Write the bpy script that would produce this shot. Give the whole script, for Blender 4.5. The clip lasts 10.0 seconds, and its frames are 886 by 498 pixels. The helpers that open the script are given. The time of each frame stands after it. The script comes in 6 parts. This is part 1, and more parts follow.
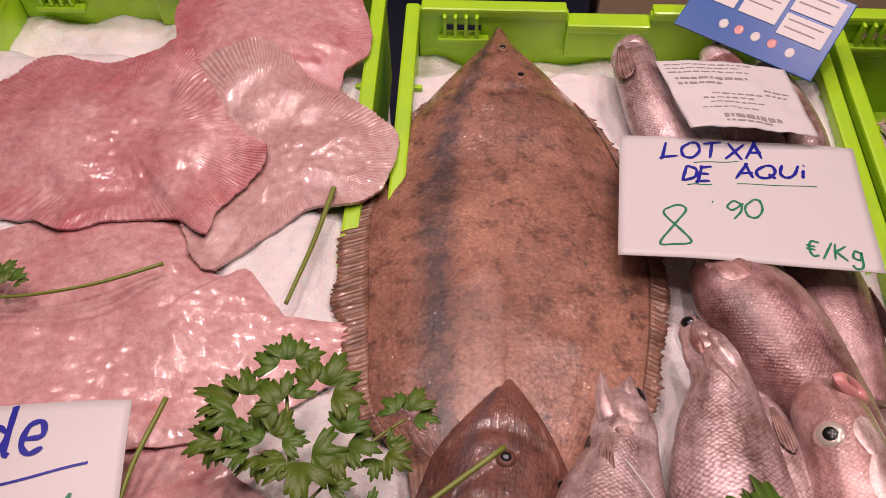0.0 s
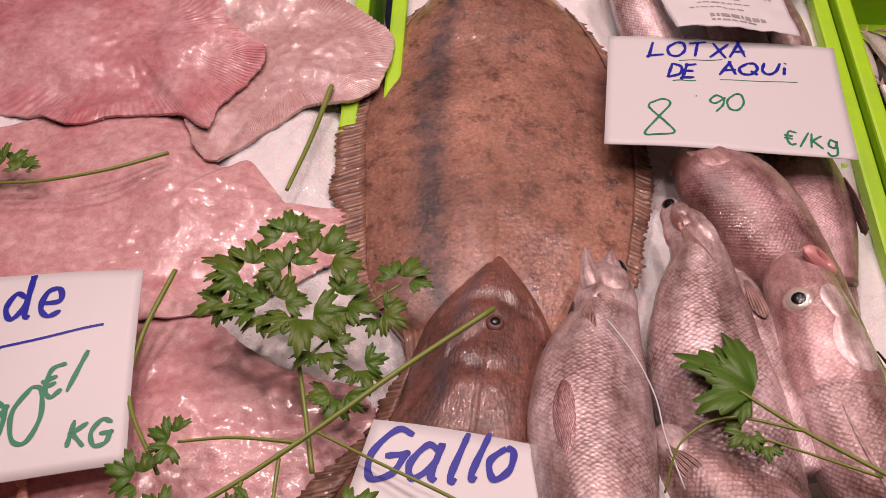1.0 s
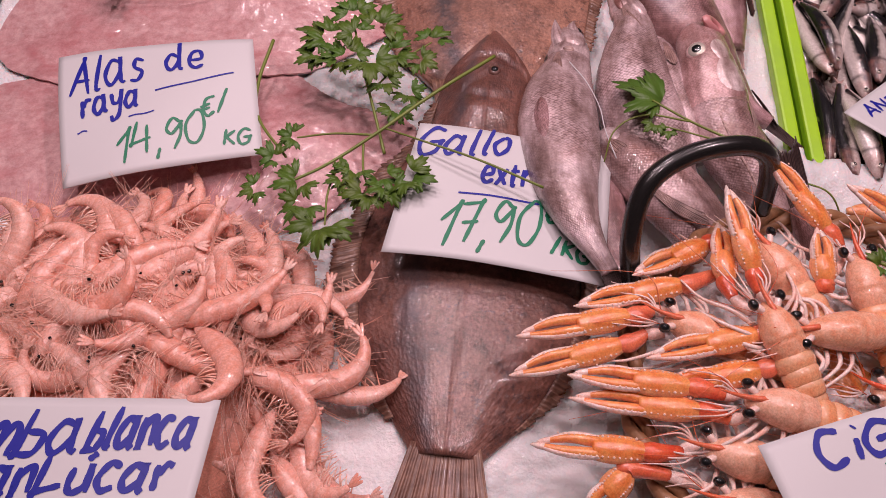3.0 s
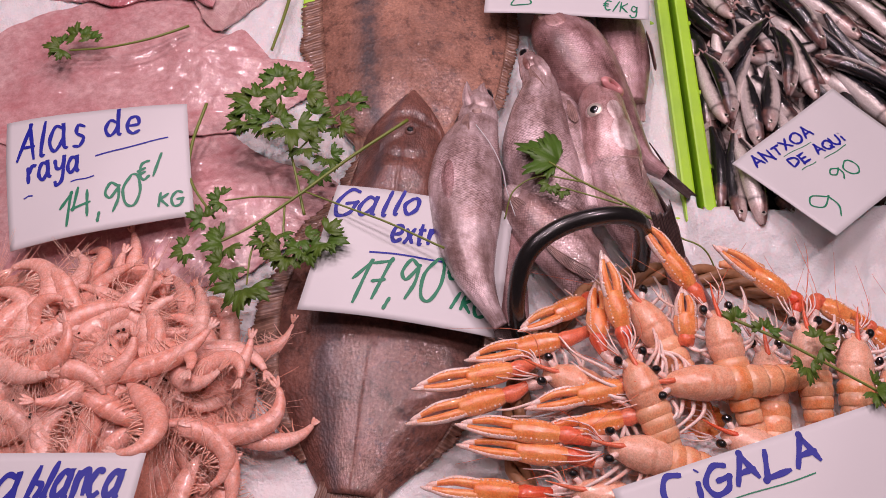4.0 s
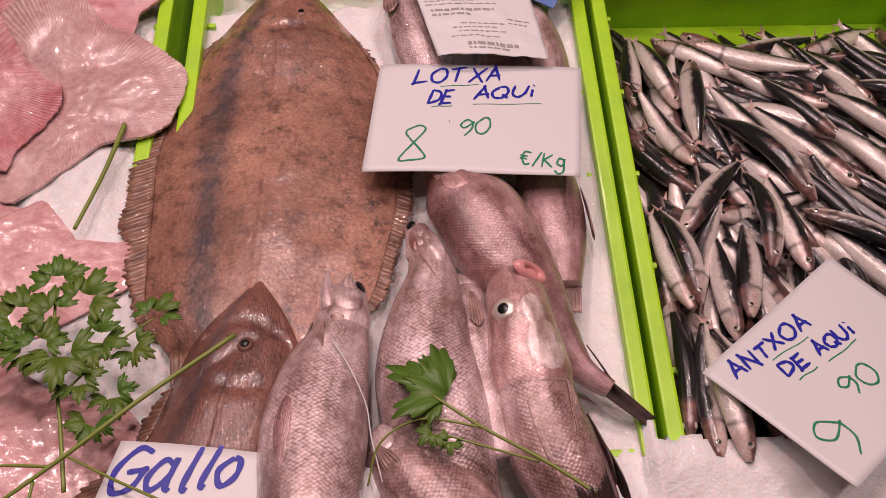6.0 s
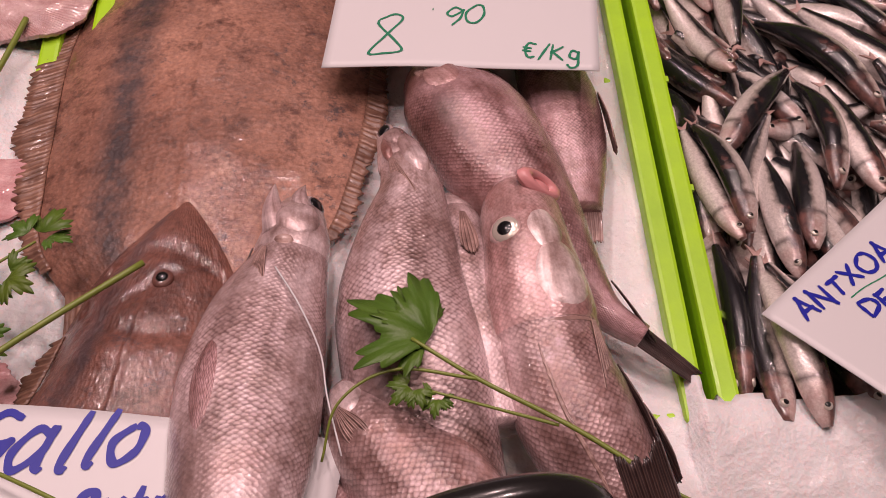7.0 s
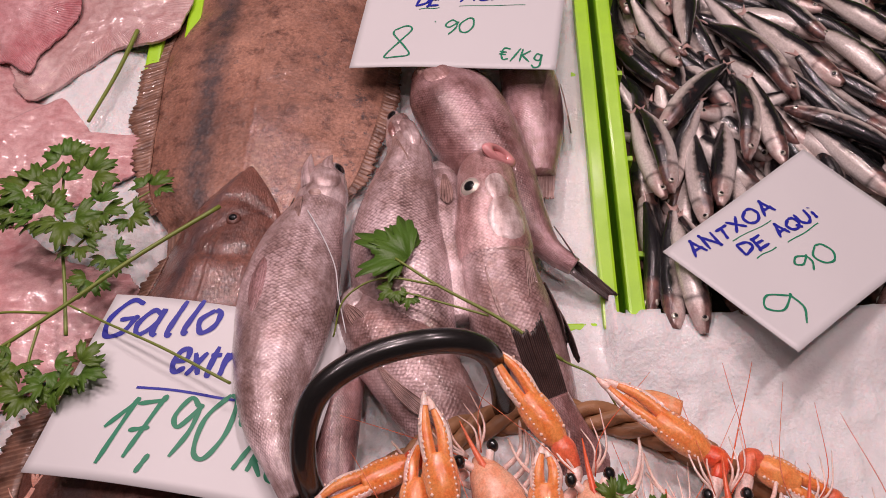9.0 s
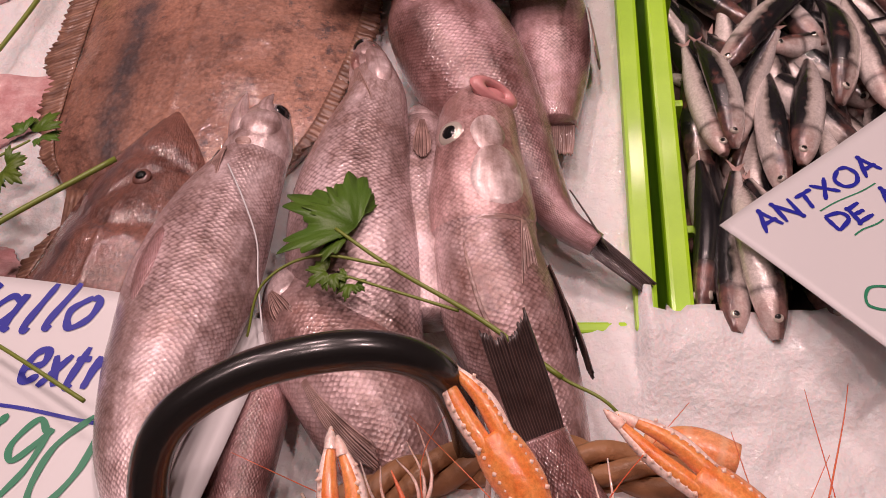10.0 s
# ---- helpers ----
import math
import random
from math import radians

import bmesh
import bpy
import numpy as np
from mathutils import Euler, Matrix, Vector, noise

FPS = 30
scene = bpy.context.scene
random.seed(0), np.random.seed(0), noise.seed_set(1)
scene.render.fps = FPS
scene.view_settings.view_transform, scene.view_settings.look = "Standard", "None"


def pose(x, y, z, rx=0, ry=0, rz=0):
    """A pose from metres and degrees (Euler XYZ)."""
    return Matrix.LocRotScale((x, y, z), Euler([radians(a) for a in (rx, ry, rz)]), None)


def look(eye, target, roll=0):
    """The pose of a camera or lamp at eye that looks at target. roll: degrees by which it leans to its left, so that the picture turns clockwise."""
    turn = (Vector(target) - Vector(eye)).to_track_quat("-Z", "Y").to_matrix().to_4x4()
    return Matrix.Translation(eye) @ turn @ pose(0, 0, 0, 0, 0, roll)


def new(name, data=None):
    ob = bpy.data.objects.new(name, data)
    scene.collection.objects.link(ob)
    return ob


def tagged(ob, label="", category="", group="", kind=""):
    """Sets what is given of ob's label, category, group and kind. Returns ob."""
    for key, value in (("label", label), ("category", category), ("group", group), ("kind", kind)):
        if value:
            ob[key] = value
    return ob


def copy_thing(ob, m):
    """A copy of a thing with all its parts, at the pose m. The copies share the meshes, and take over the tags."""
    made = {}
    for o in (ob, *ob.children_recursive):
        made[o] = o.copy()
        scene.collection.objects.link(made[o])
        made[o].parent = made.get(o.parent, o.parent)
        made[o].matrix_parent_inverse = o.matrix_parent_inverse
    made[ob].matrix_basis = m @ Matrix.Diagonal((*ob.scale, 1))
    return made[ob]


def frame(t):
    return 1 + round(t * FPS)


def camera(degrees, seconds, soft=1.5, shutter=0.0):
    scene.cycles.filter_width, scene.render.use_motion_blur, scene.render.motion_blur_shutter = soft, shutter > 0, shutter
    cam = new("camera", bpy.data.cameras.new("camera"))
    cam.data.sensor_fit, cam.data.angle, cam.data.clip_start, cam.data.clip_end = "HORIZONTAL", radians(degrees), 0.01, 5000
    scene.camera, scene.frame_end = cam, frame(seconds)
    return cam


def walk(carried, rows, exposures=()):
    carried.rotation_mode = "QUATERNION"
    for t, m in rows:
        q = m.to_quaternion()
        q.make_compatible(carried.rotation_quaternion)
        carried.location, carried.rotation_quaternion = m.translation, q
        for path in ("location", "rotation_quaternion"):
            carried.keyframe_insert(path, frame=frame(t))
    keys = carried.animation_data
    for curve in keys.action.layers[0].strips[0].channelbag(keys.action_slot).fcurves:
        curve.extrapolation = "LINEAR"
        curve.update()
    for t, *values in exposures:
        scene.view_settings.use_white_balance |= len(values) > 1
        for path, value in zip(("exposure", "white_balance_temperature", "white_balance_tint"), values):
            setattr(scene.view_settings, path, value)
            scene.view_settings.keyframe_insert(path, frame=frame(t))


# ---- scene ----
cam = camera(56.2, 10.0, 0.9)
PATH = [
    (0, (0.031, -0.018, 0.581), (-0.022, 1.393, -0.836), 0.1),
    (0.5, (0.042, -0.038, 0.561), (-0.003, 1.353, -0.875), 0.1),
    (1, (0.036, -0.08, 0.567), (-0.006, 1.249, -0.928), 0.3),
    (1.5, (0.027, -0.164, 0.585), (0.01, 1.077, -0.984), 0.9),
    (2, (0.011, -0.253, 0.644), (0.022, 0.883, -1.002), 1.3),
    (2.5, (0.001, -0.313, 0.662), (0.035, 0.802, -0.998), 1.8),
    (2.7, (-0.005, -0.341, 0.68), (0.024, 0.773, -0.981), 1.6),
    (3.8, (0.028, -0.385, 0.826), (0.062, 0.659, -0.88), 1.8),
    (4, (0.073, -0.352, 0.833), (0.129, 0.708, -0.863), 2.3),
    (4.5, (0.145, -0.25, 0.828), (0.225, 0.853, -0.838), 2.2),
    (5, (0.195, -0.115, 0.734), (0.275, 1.055, -0.886), 0.6),
    (6.3, (0.205, -0.086, 0.619), (0.286, 1.174, -0.932), 1.5),
    (6.5, (0.209, -0.049, 0.562), (0.299, 1.206, -0.993), 1.5),
    (7, (0.211, -0.037, 0.505), (0.312, 1.2, -1.063), 1.6),
    (7.5, (0.21, -0.05, 0.53), (0.299, 1.181, -1.044), 0.5),
    (8, (0.214, -0.19, 0.596), (0.293, 1.033, -0.985), -0.2),
    (8.5, (0.227, -0.265, 0.71), (0.267, 0.953, -0.876), -1.4),
    (9, (0.281, -0.189, 0.664), (0.202, 1.0, -0.943), -4.3),
    (9.5, (0.349, -0.127, 0.577), (0.139, 1.032, -1.039), -8.8),
    (10, (0.336, -0.081, 0.495), (0.096, 1.081, -1.116), -10.1),
]
walk(cam, [(t, look(eye, target, roll)) for t, eye, target, roll in PATH],
     [(0.0, 0.0, 6600, 13), (1.0, 0.0, 6550, 14), (2.0, 0.0, 6200, 18), (4.0, -0.06, 5930, 17), (4.5, -0.06, 5730, 10), (5.0, -0.06, 6300, 12), (6.3, -0.06, 6550, 15), (7.5, -0.06, 6600, 17), (8.5, -0.06, 6040, 9), (9.5, -0.06, 6340, 10), (10.0, -0.06, 6650, 16)])

# ---- light ----
world = bpy.data.worlds.new("market_hall_air")
scene.world = world
world.use_nodes = True
world.node_tree.nodes["Background"].inputs[0].default_value = (1.0, 0.86, 0.86, 1)
world.node_tree.nodes["Background"].inputs[1].default_value = 0.25


def lamp(name, at, target, size_x, size_y, watts, colour):
    data = bpy.data.lights.new(name, "AREA")
    data.shape, data.size, data.size_y, data.energy, data.color = "RECTANGLE", size_x, size_y, watts, colour
    ob = new(name, data)
    ob.matrix_world = look(at, target)
    return tagged(ob, "bright pinkish strip lamp hung above the fish stall", "lamp", kind="thing")


LAMP_RGB = (1.0, 0.74, 0.71)
for lx, ly, lz, watts in ((-0.75, 0.95, 1.7, 3.6), (-0.1, 1.15, 1.65, 5.6), (0.6, 1.0, 1.7, 6.2), (-0.55, 0.1, 1.9, 5.0), (0.2, -0.15, 2.0, 6.0), (0.95, 0.2, 1.85, 9.0), (0.15, 0.5, 1.9, 6.0), (-0.3, 0.6, 1.8, 5.2)):
    lamp("stall_lamp", (lx, ly, lz), (0.1, 0.3, 0), 0.10, 0.10, watts, LAMP_RGB)


# ---- materials ----
def shader(name, rough=0.5, metal=0.0, coat=0.0, spec=0.5, sss=0.0):
    m = bpy.data.materials.new(name)
    m.use_nodes = True
    nt = m.node_tree
    b = nt.nodes["Principled BSDF"]
    b.inputs["Roughness"].default_value = rough
    b.inputs["Metallic"].default_value = metal
    b.inputs["Coat Weight"].default_value = coat
    b.inputs["Coat Roughness"].default_value = 0.12
    b.inputs["Specular IOR Level"].default_value = spec
    if sss:
        b.inputs["Subsurface Weight"].default_value = sss
        b.inputs["Subsurface Radius"].default_value = (1.0, 0.45, 0.4)
        b.inputs["Subsurface Scale"].default_value = 0.006
    return m, nt, b


def node(nt, kind, **values):
    n = nt.nodes.new(kind)
    for key, value in values.items():
        n.inputs[key].default_value = value
    return n


def coords(nt, which="Object", scale=(1, 1, 1)):
    tc = nt.nodes.new("ShaderNodeTexCoord")
    mp = nt.nodes.new("ShaderNodeMapping")
    mp.inputs["Scale"].default_value = scale
    nt.links.new(tc.outputs[which], mp.inputs["Vector"])
    return mp.outputs["Vector"]


def noise_tex(nt, vec, scale, detail=4.0, rough=0.6):
    n = node(nt, "ShaderNodeTexNoise", Scale=scale, Detail=detail, Roughness=rough)
    nt.links.new(vec, n.inputs["Vector"])
    return n.outputs["Fac"]


def ramp(nt, fac, stops):
    r = nt.nodes.new("ShaderNodeValToRGB")
    while len(r.color_ramp.elements) < len(stops):
        r.color_ramp.elements.new(0.5)
    for e, (p, c) in zip(r.color_ramp.elements, stops):
        e.position, e.color = p, (*c, 1)
    nt.links.new(fac, r.inputs["Fac"])
    return r.outputs["Color"]


def mix(nt, fac, a, b, mode="MIX"):
    m = nt.nodes.new("ShaderNodeMix")
    m.data_type, m.blend_type = "RGBA", mode
    for sock, v in ((m.inputs[0], fac), (m.inputs[6], a), (m.inputs[7], b)):
        if hasattr(v, "is_linked"):
            nt.links.new(v, sock)
        elif isinstance(v, tuple):
            sock.default_value = (*v, 1)
        else:
            sock.default_value = v
    return m.outputs[2]


def maths(nt, op, a, b=0.0):
    m = nt.nodes.new("ShaderNodeMath")
    m.operation = op
    for sock, v in zip(m.inputs, (a, b)):
        if hasattr(v, "is_linked"):
            nt.links.new(v, sock)
        else:
            sock.default_value = v
    return m.outputs[0]


def bump(nt, b, height, strength, dist):
    n = node(nt, "ShaderNodeBump", Strength=strength, Distance=dist)
    nt.links.new(height, n.inputs["Height"])
    nt.links.new(n.outputs["Normal"], b.inputs["Normal"])
    return n


def wet(nt, b, scale=260.0, strength=0.24, weight=0.95, rough=0.06, detail=3.0, jagged=0.55):
    """A film of water with small ripples of its own over the skin."""
    n = node(nt, "ShaderNodeBump", Strength=strength, Distance=0.0016)
    nt.links.new(noise_tex(nt, coords(nt), scale, detail, jagged), n.inputs["Height"])
    nt.links.new(n.outputs["Normal"], b.inputs["Coat Normal"])
    b.inputs["Coat Weight"].default_value = weight
    b.inputs["Coat Roughness"].default_value = rough


def plain(name, rgb, rough=0.5, vary=0.12, scale=60.0, bumpy=0.0, **kw):
    """A painted or skin-like surface with grain and stains at two scales."""
    m, nt, b = shader(name, rough, **kw)
    vec = coords(nt)
    big, small = noise_tex(nt, vec, scale * 0.12), noise_tex(nt, vec, scale)
    dark = tuple(c * (1 - vary) for c in rgb)
    light = tuple(min(1, c * (1 + vary)) for c in rgb)
    col = mix(nt, small, mix(nt, big, dark, light), rgb)
    nt.links.new(col, b.inputs["Base Color"])
    if bumpy:
        bump(nt, b, small, bumpy, 0.002)
    return m


def uv_parts(nt):
    uv = nt.nodes.new("ShaderNodeUVMap")
    sep = nt.nodes.new("ShaderNodeSeparateXYZ")
    nt.links.new(uv.outputs["UV"], sep.inputs[0])
    return uv.outputs["UV"], sep.outputs[0], sep.outputs[1]


def fish_skin(name, back, side, belly, blotch, scale_size=0.0035, silver=0.0, rough=0.32, scaly=1.0):
    """Wet scaled skin; UV x runs from snout to tail in metres, UV y round the body from 0 to 1."""
    m, nt, b = shader(name, rough, coat=0.6)
    uv, u, v = uv_parts(nt)
    vec = coords(nt)
    mp = nt.nodes.new("ShaderNodeMapping")
    mp.inputs["Scale"].default_value = (1 / scale_size, 0.17 / scale_size, 1)
    mp.inputs["Rotation"].default_value = (0, 0, 0.7854)
    nt.links.new(uv, mp.inputs["Vector"])
    vor = node(nt, "ShaderNodeTexVoronoi", Scale=1.0, Randomness=0.38)
    nt.links.new(mp.outputs["Vector"], vor.inputs["Vector"])
    patch, gaps, fine = noise_tex(nt, vec, 24, 6, 0.7), noise_tex(nt, vec, 15, 4), noise_tex(nt, vec, 300, 4, 0.7)
    broad = noise_tex(nt, vec, 11, 3)
    vb = maths(nt, "ADD", v, maths(nt, "MULTIPLY", maths(nt, "ADD", broad, -0.5), 0.8))
    body = ramp(nt, vb, [(0.0, belly), (0.22, side), (0.5, back), (0.78, side), (1.0, belly)])
    col = mix(nt, ramp(nt, patch, [(0.40, (0, 0, 0)), (0.62, (1, 1, 1))]), body, blotch)
    streak = nt.nodes.new("ShaderNodeMapping")
    streak.inputs["Scale"].default_value = (12, 9, 1)
    nt.links.new(uv, streak.inputs["Vector"])
    bands = noise_tex(nt, streak.outputs["Vector"], 1.0, 5, 0.65)
    col = mix(nt, 0.85, col, ramp(nt, bands, [(0.35, (0.44, 0.35, 0.32)), (0.50, (0.98, 0.94, 0.93)), (0.64, (1.36, 1.38, 1.40))]), "MULTIPLY")
    cell = ramp(nt, vor.outputs["Distance"], [(0.15, (1.18, 1.17, 1.18)), (0.45, (0.92, 0.89, 0.89)), (0.66, (0.50, 0.42, 0.42))])
    col = mix(nt, maths(nt, "MULTIPLY", ramp(nt, gaps, [(0.42, (0.12,) * 3), (0.60, (1, 1, 1))]), scaly), col, mix(nt, 1.0, col, cell, "MULTIPLY"))
    col = mix(nt, 0.35, col, ramp(nt, fine, [(0.32, (0.55, 0.5, 0.5)), (0.68, (1.35, 1.35, 1.35))]), "MULTIPLY")
    col = mix(nt, 0.9, col, ramp(nt, noise_tex(nt, vec, 17, 6, 0.7), [(0.37, (0.50, 0.40, 0.37)), (0.50, (1.0, 0.98, 0.98)), (0.63, (1.36, 1.36, 1.40))]), "MULTIPLY")
    nt.links.new(col, b.inputs["Base Color"])
    b.inputs["Metallic"].default_value = silver
    h = maths(nt, "ADD", maths(nt, "MULTIPLY", ramp(nt, vor.outputs["Distance"], [(0.1, (1, 1, 1)), (0.7, (0, 0, 0))]), scaly), maths(nt, "MULTIPLY", fine, 0.3))
    bump(nt, b, h, 0.45, 0.0007)
    wet(nt, b, 130.0, 0.50, 0.95, 0.06, 7.0, 0.68)
    return m


def flat_skin(name, base, dark, light, spots):
    """Slimy brown flatfish skin; UV x from snout to tail in metres, UV y across from -1 to 1."""
    m, nt, b = shader(name, 0.45, coat=0.6)
    uv, u, v = uv_parts(nt)
    vec = coords(nt)
    big, mid, fine = noise_tex(nt, vec, 9, 6, 0.65), noise_tex(nt, vec, 55, 8, 0.75), noise_tex(nt, vec, 330, 5, 0.7)
    mp = nt.nodes.new("ShaderNodeMapping")
    mp.inputs["Scale"].default_value = (210, 26, 1)
    nt.links.new(uv, mp.inputs["Vector"])
    vor = node(nt, "ShaderNodeTexVoronoi", Scale=1.0, Randomness=0.85)
    nt.links.new(mp.outputs["Vector"], vor.inputs["Vector"])
    col = mix(nt, ramp(nt, big, [(0.35, (0, 0, 0)), (0.65, (1, 1, 1))]), base, light)
    col = mix(nt, ramp(nt, mid, [(0.50, (0, 0, 0)), (0.66, (1, 1, 1))]), col, dark)
    spot = maths(nt, "MULTIPLY", noise_tex(nt, vec, 70, 9, 0.8), maths(nt, "ADD", 0.72, maths(nt, "MULTIPLY", noise_tex(nt, vec, 7, 3), 0.58)))
    col = mix(nt, ramp(nt, spot, [(0.58, (0, 0, 0)), (0.66, (0.85,) * 3)]), col, spots)
    col = mix(nt, 0.7, col, ramp(nt, fine, [(0.32, (0.55, 0.5, 0.5)), (0.7, (1.4, 1.4, 1.4))]), "MULTIPLY")
    stripe = maths(nt, "ABSOLUTE", maths(nt, "ADD", v, 0.46))
    streak = maths(nt, "MULTIPLY", ramp(nt, stripe, [(0.04, (1, 1, 1)), (0.20, (0, 0, 0))]),
                   ramp(nt, mid, [(0.30, (0.25,) * 3), (0.56, (1, 1, 1))]))
    col = mix(nt, maths(nt, "MULTIPLY", streak, 0.9), col, spots)
    cloud = noise_tex(nt, vec, 10, 6, 0.7)
    col = mix(nt, 0.8, col, ramp(nt, cloud, [(0.36, (0.55, 0.48, 0.48)), (0.62, (1.25, 1.22, 1.20))]), "MULTIPLY")
    col = mix(nt, 0.45, col, ramp(nt, vor.outputs["Distance"], [(0.2, (1.15, 1.12, 1.1)), (0.8, (0.72, 0.7, 0.7))]), "MULTIPLY")
    nt.links.new(col, b.inputs["Base Color"])
    h = maths(nt, "ADD", maths(nt, "MULTIPLY", vor.outputs["Distance"], -0.7), maths(nt, "ADD", maths(nt, "MULTIPLY", fine, 0.7), mid))
    bump(nt, b, h, 0.5, 0.0016)
    wet(nt, b, 250.0, 0.40, 1.0, 0.07)
    return m


def ray_flesh(name, base, red, pale, rays, strength=1.0):
    """Wet skate wing; UV x is the angle in turns, UV y goes from the middle (0) to the rim (1)."""
    m, nt, b = shader(name, 0.4, coat=0.6, sss=0.08)
    uv, u, v = uv_parts(nt)
    vec = coords(nt)
    big, mid, fine = noise_tex(nt, vec, 8, 4), noise_tex(nt, vec, 35, 5), noise_tex(nt, vec, 350, 3)
    col = mix(nt, ramp(nt, big, [(0.42, (0, 0, 0)), (0.58, (1, 1, 1))]), base, pale)
    col = mix(nt, 0.9, col, ramp(nt, noise_tex(nt, vec, 110, 9, 0.8), [(0.34, (0.74, 0.56, 0.58)), (0.64, (1.24, 1.30, 1.30))]), "MULTIPLY")
    red_mask = maths(nt, "MULTIPLY", ramp(nt, mid, [(0.5, (0, 0, 0)), (0.75, (1, 1, 1))]),
                     ramp(nt, v, [(0.3, (0.25,) * 3), (0.85, (1, 1, 1))]))
    col = mix(nt, maths(nt, "MULTIPLY", red_mask, 0.7), col, red)
    wave = maths(nt, "SINE", maths(nt, "ADD", maths(nt, "MULTIPLY", u, rays * 6.283), maths(nt, "MULTIPLY", mid, 3.0)))
    edge = maths(nt, "MULTIPLY", ramp(nt, v, [(0.60, (0, 0, 0)), (0.86, (1, 1, 1))]), ramp(nt, big, [(0.36, (0, 0, 0)), (0.58, (strength,) * 3)]))
    line = maths(nt, "MULTIPLY", maths(nt, "ADD", maths(nt, "MULTIPLY", wave, 0.5), 0.5), edge)
    col = mix(nt, maths(nt, "MULTIPLY", line, 0.45), col, red)
    nt.links.new(col, b.inputs["Base Color"])
    h = maths(nt, "ADD", maths(nt, "MULTIPLY", line, -0.9), maths(nt, "ADD", mid, maths(nt, "MULTIPLY", fine, 0.5)))
    bump(nt, b, h, 0.4, 0.0018)
    wet(nt, b, 190.0, 0.26, 1.0, 0.07)
    return m


def ice_material():
    m, nt, b = shader("crushed_ice", 0.55, sss=0.4)
    vec = coords(nt)
    vor = node(nt, "ShaderNodeTexVoronoi", Scale=240.0, Randomness=1.0)
    nt.links.new(vec, vor.inputs["Vector"])
    fine, mid = noise_tex(nt, vec, 500, 3), noise_tex(nt, vec, 40, 5)
    col = mix(nt, mid, (0.62, 0.63, 0.65), (0.86, 0.86, 0.86))
    nt.links.new(mix(nt, 0.5, col, (0.78, 0.76, 0.76)), b.inputs["Base Color"])
    h = maths(nt, "ADD", maths(nt, "MULTIPLY", vor.outputs["Distance"], 0.8), maths(nt, "ADD", fine, mid))
    bump(nt, b, h, 0.5, 0.0018)
    wet(nt, b, 160.0, 0.5, 0.6, 0.08, 6.0, 0.7)
    return m


def shell_material(name, base, deep, pale, bands=0.0, stripe=None, vary=0.6, belly=None, wide=0.26):
    """Shiny, slightly clear shell; UV x along the body in metres."""
    m, nt, b = shader(name, 0.27, coat=0.5, sss=0.2)
    uv, u, v = uv_parts(nt)
    vec = coords(nt)
    mid, fine = noise_tex(nt, vec, 120, 5), noise_tex(nt, vec, 600, 3)
    info = nt.nodes.new("ShaderNodeObjectInfo")
    col = mix(nt, ramp(nt, mid, [(0.4, (0, 0, 0)), (0.65, (1, 1, 1))]), base, deep)
    col = mix(nt, maths(nt, "MULTIPLY", info.outputs["Random"], vary), col, pale)
    under = ramp(nt, v, [(0.0, (1, 1, 1)), (wide, (0, 0, 0)), (1 - wide, (0, 0, 0)), (1.0, (1, 1, 1))])
    col = mix(nt, maths(nt, "MULTIPLY", under, 0.8), col, belly or pale)
    col = mix(nt, 0.45, col, ramp(nt, fine, [(0.34, (0.72, 0.62, 0.6)), (0.66, (1.35, 1.35, 1.35))]), "MULTIPLY")
    if bands:
        s = maths(nt, "SINE", maths(nt, "MULTIPLY", u, bands * 6.283))
        col = mix(nt, ramp(nt, s, [(0.6, (0, 0, 0)), (0.98, (0.4,) * 3)]), col, stripe or pale)
    nt.links.new(col, b.inputs["Base Color"])
    bump(nt, b, maths(nt, "ADD", mid, fine), 0.25, 0.0008)
    wet(nt, b, 300.0, 0.3, 0.8, 0.07)
    return m


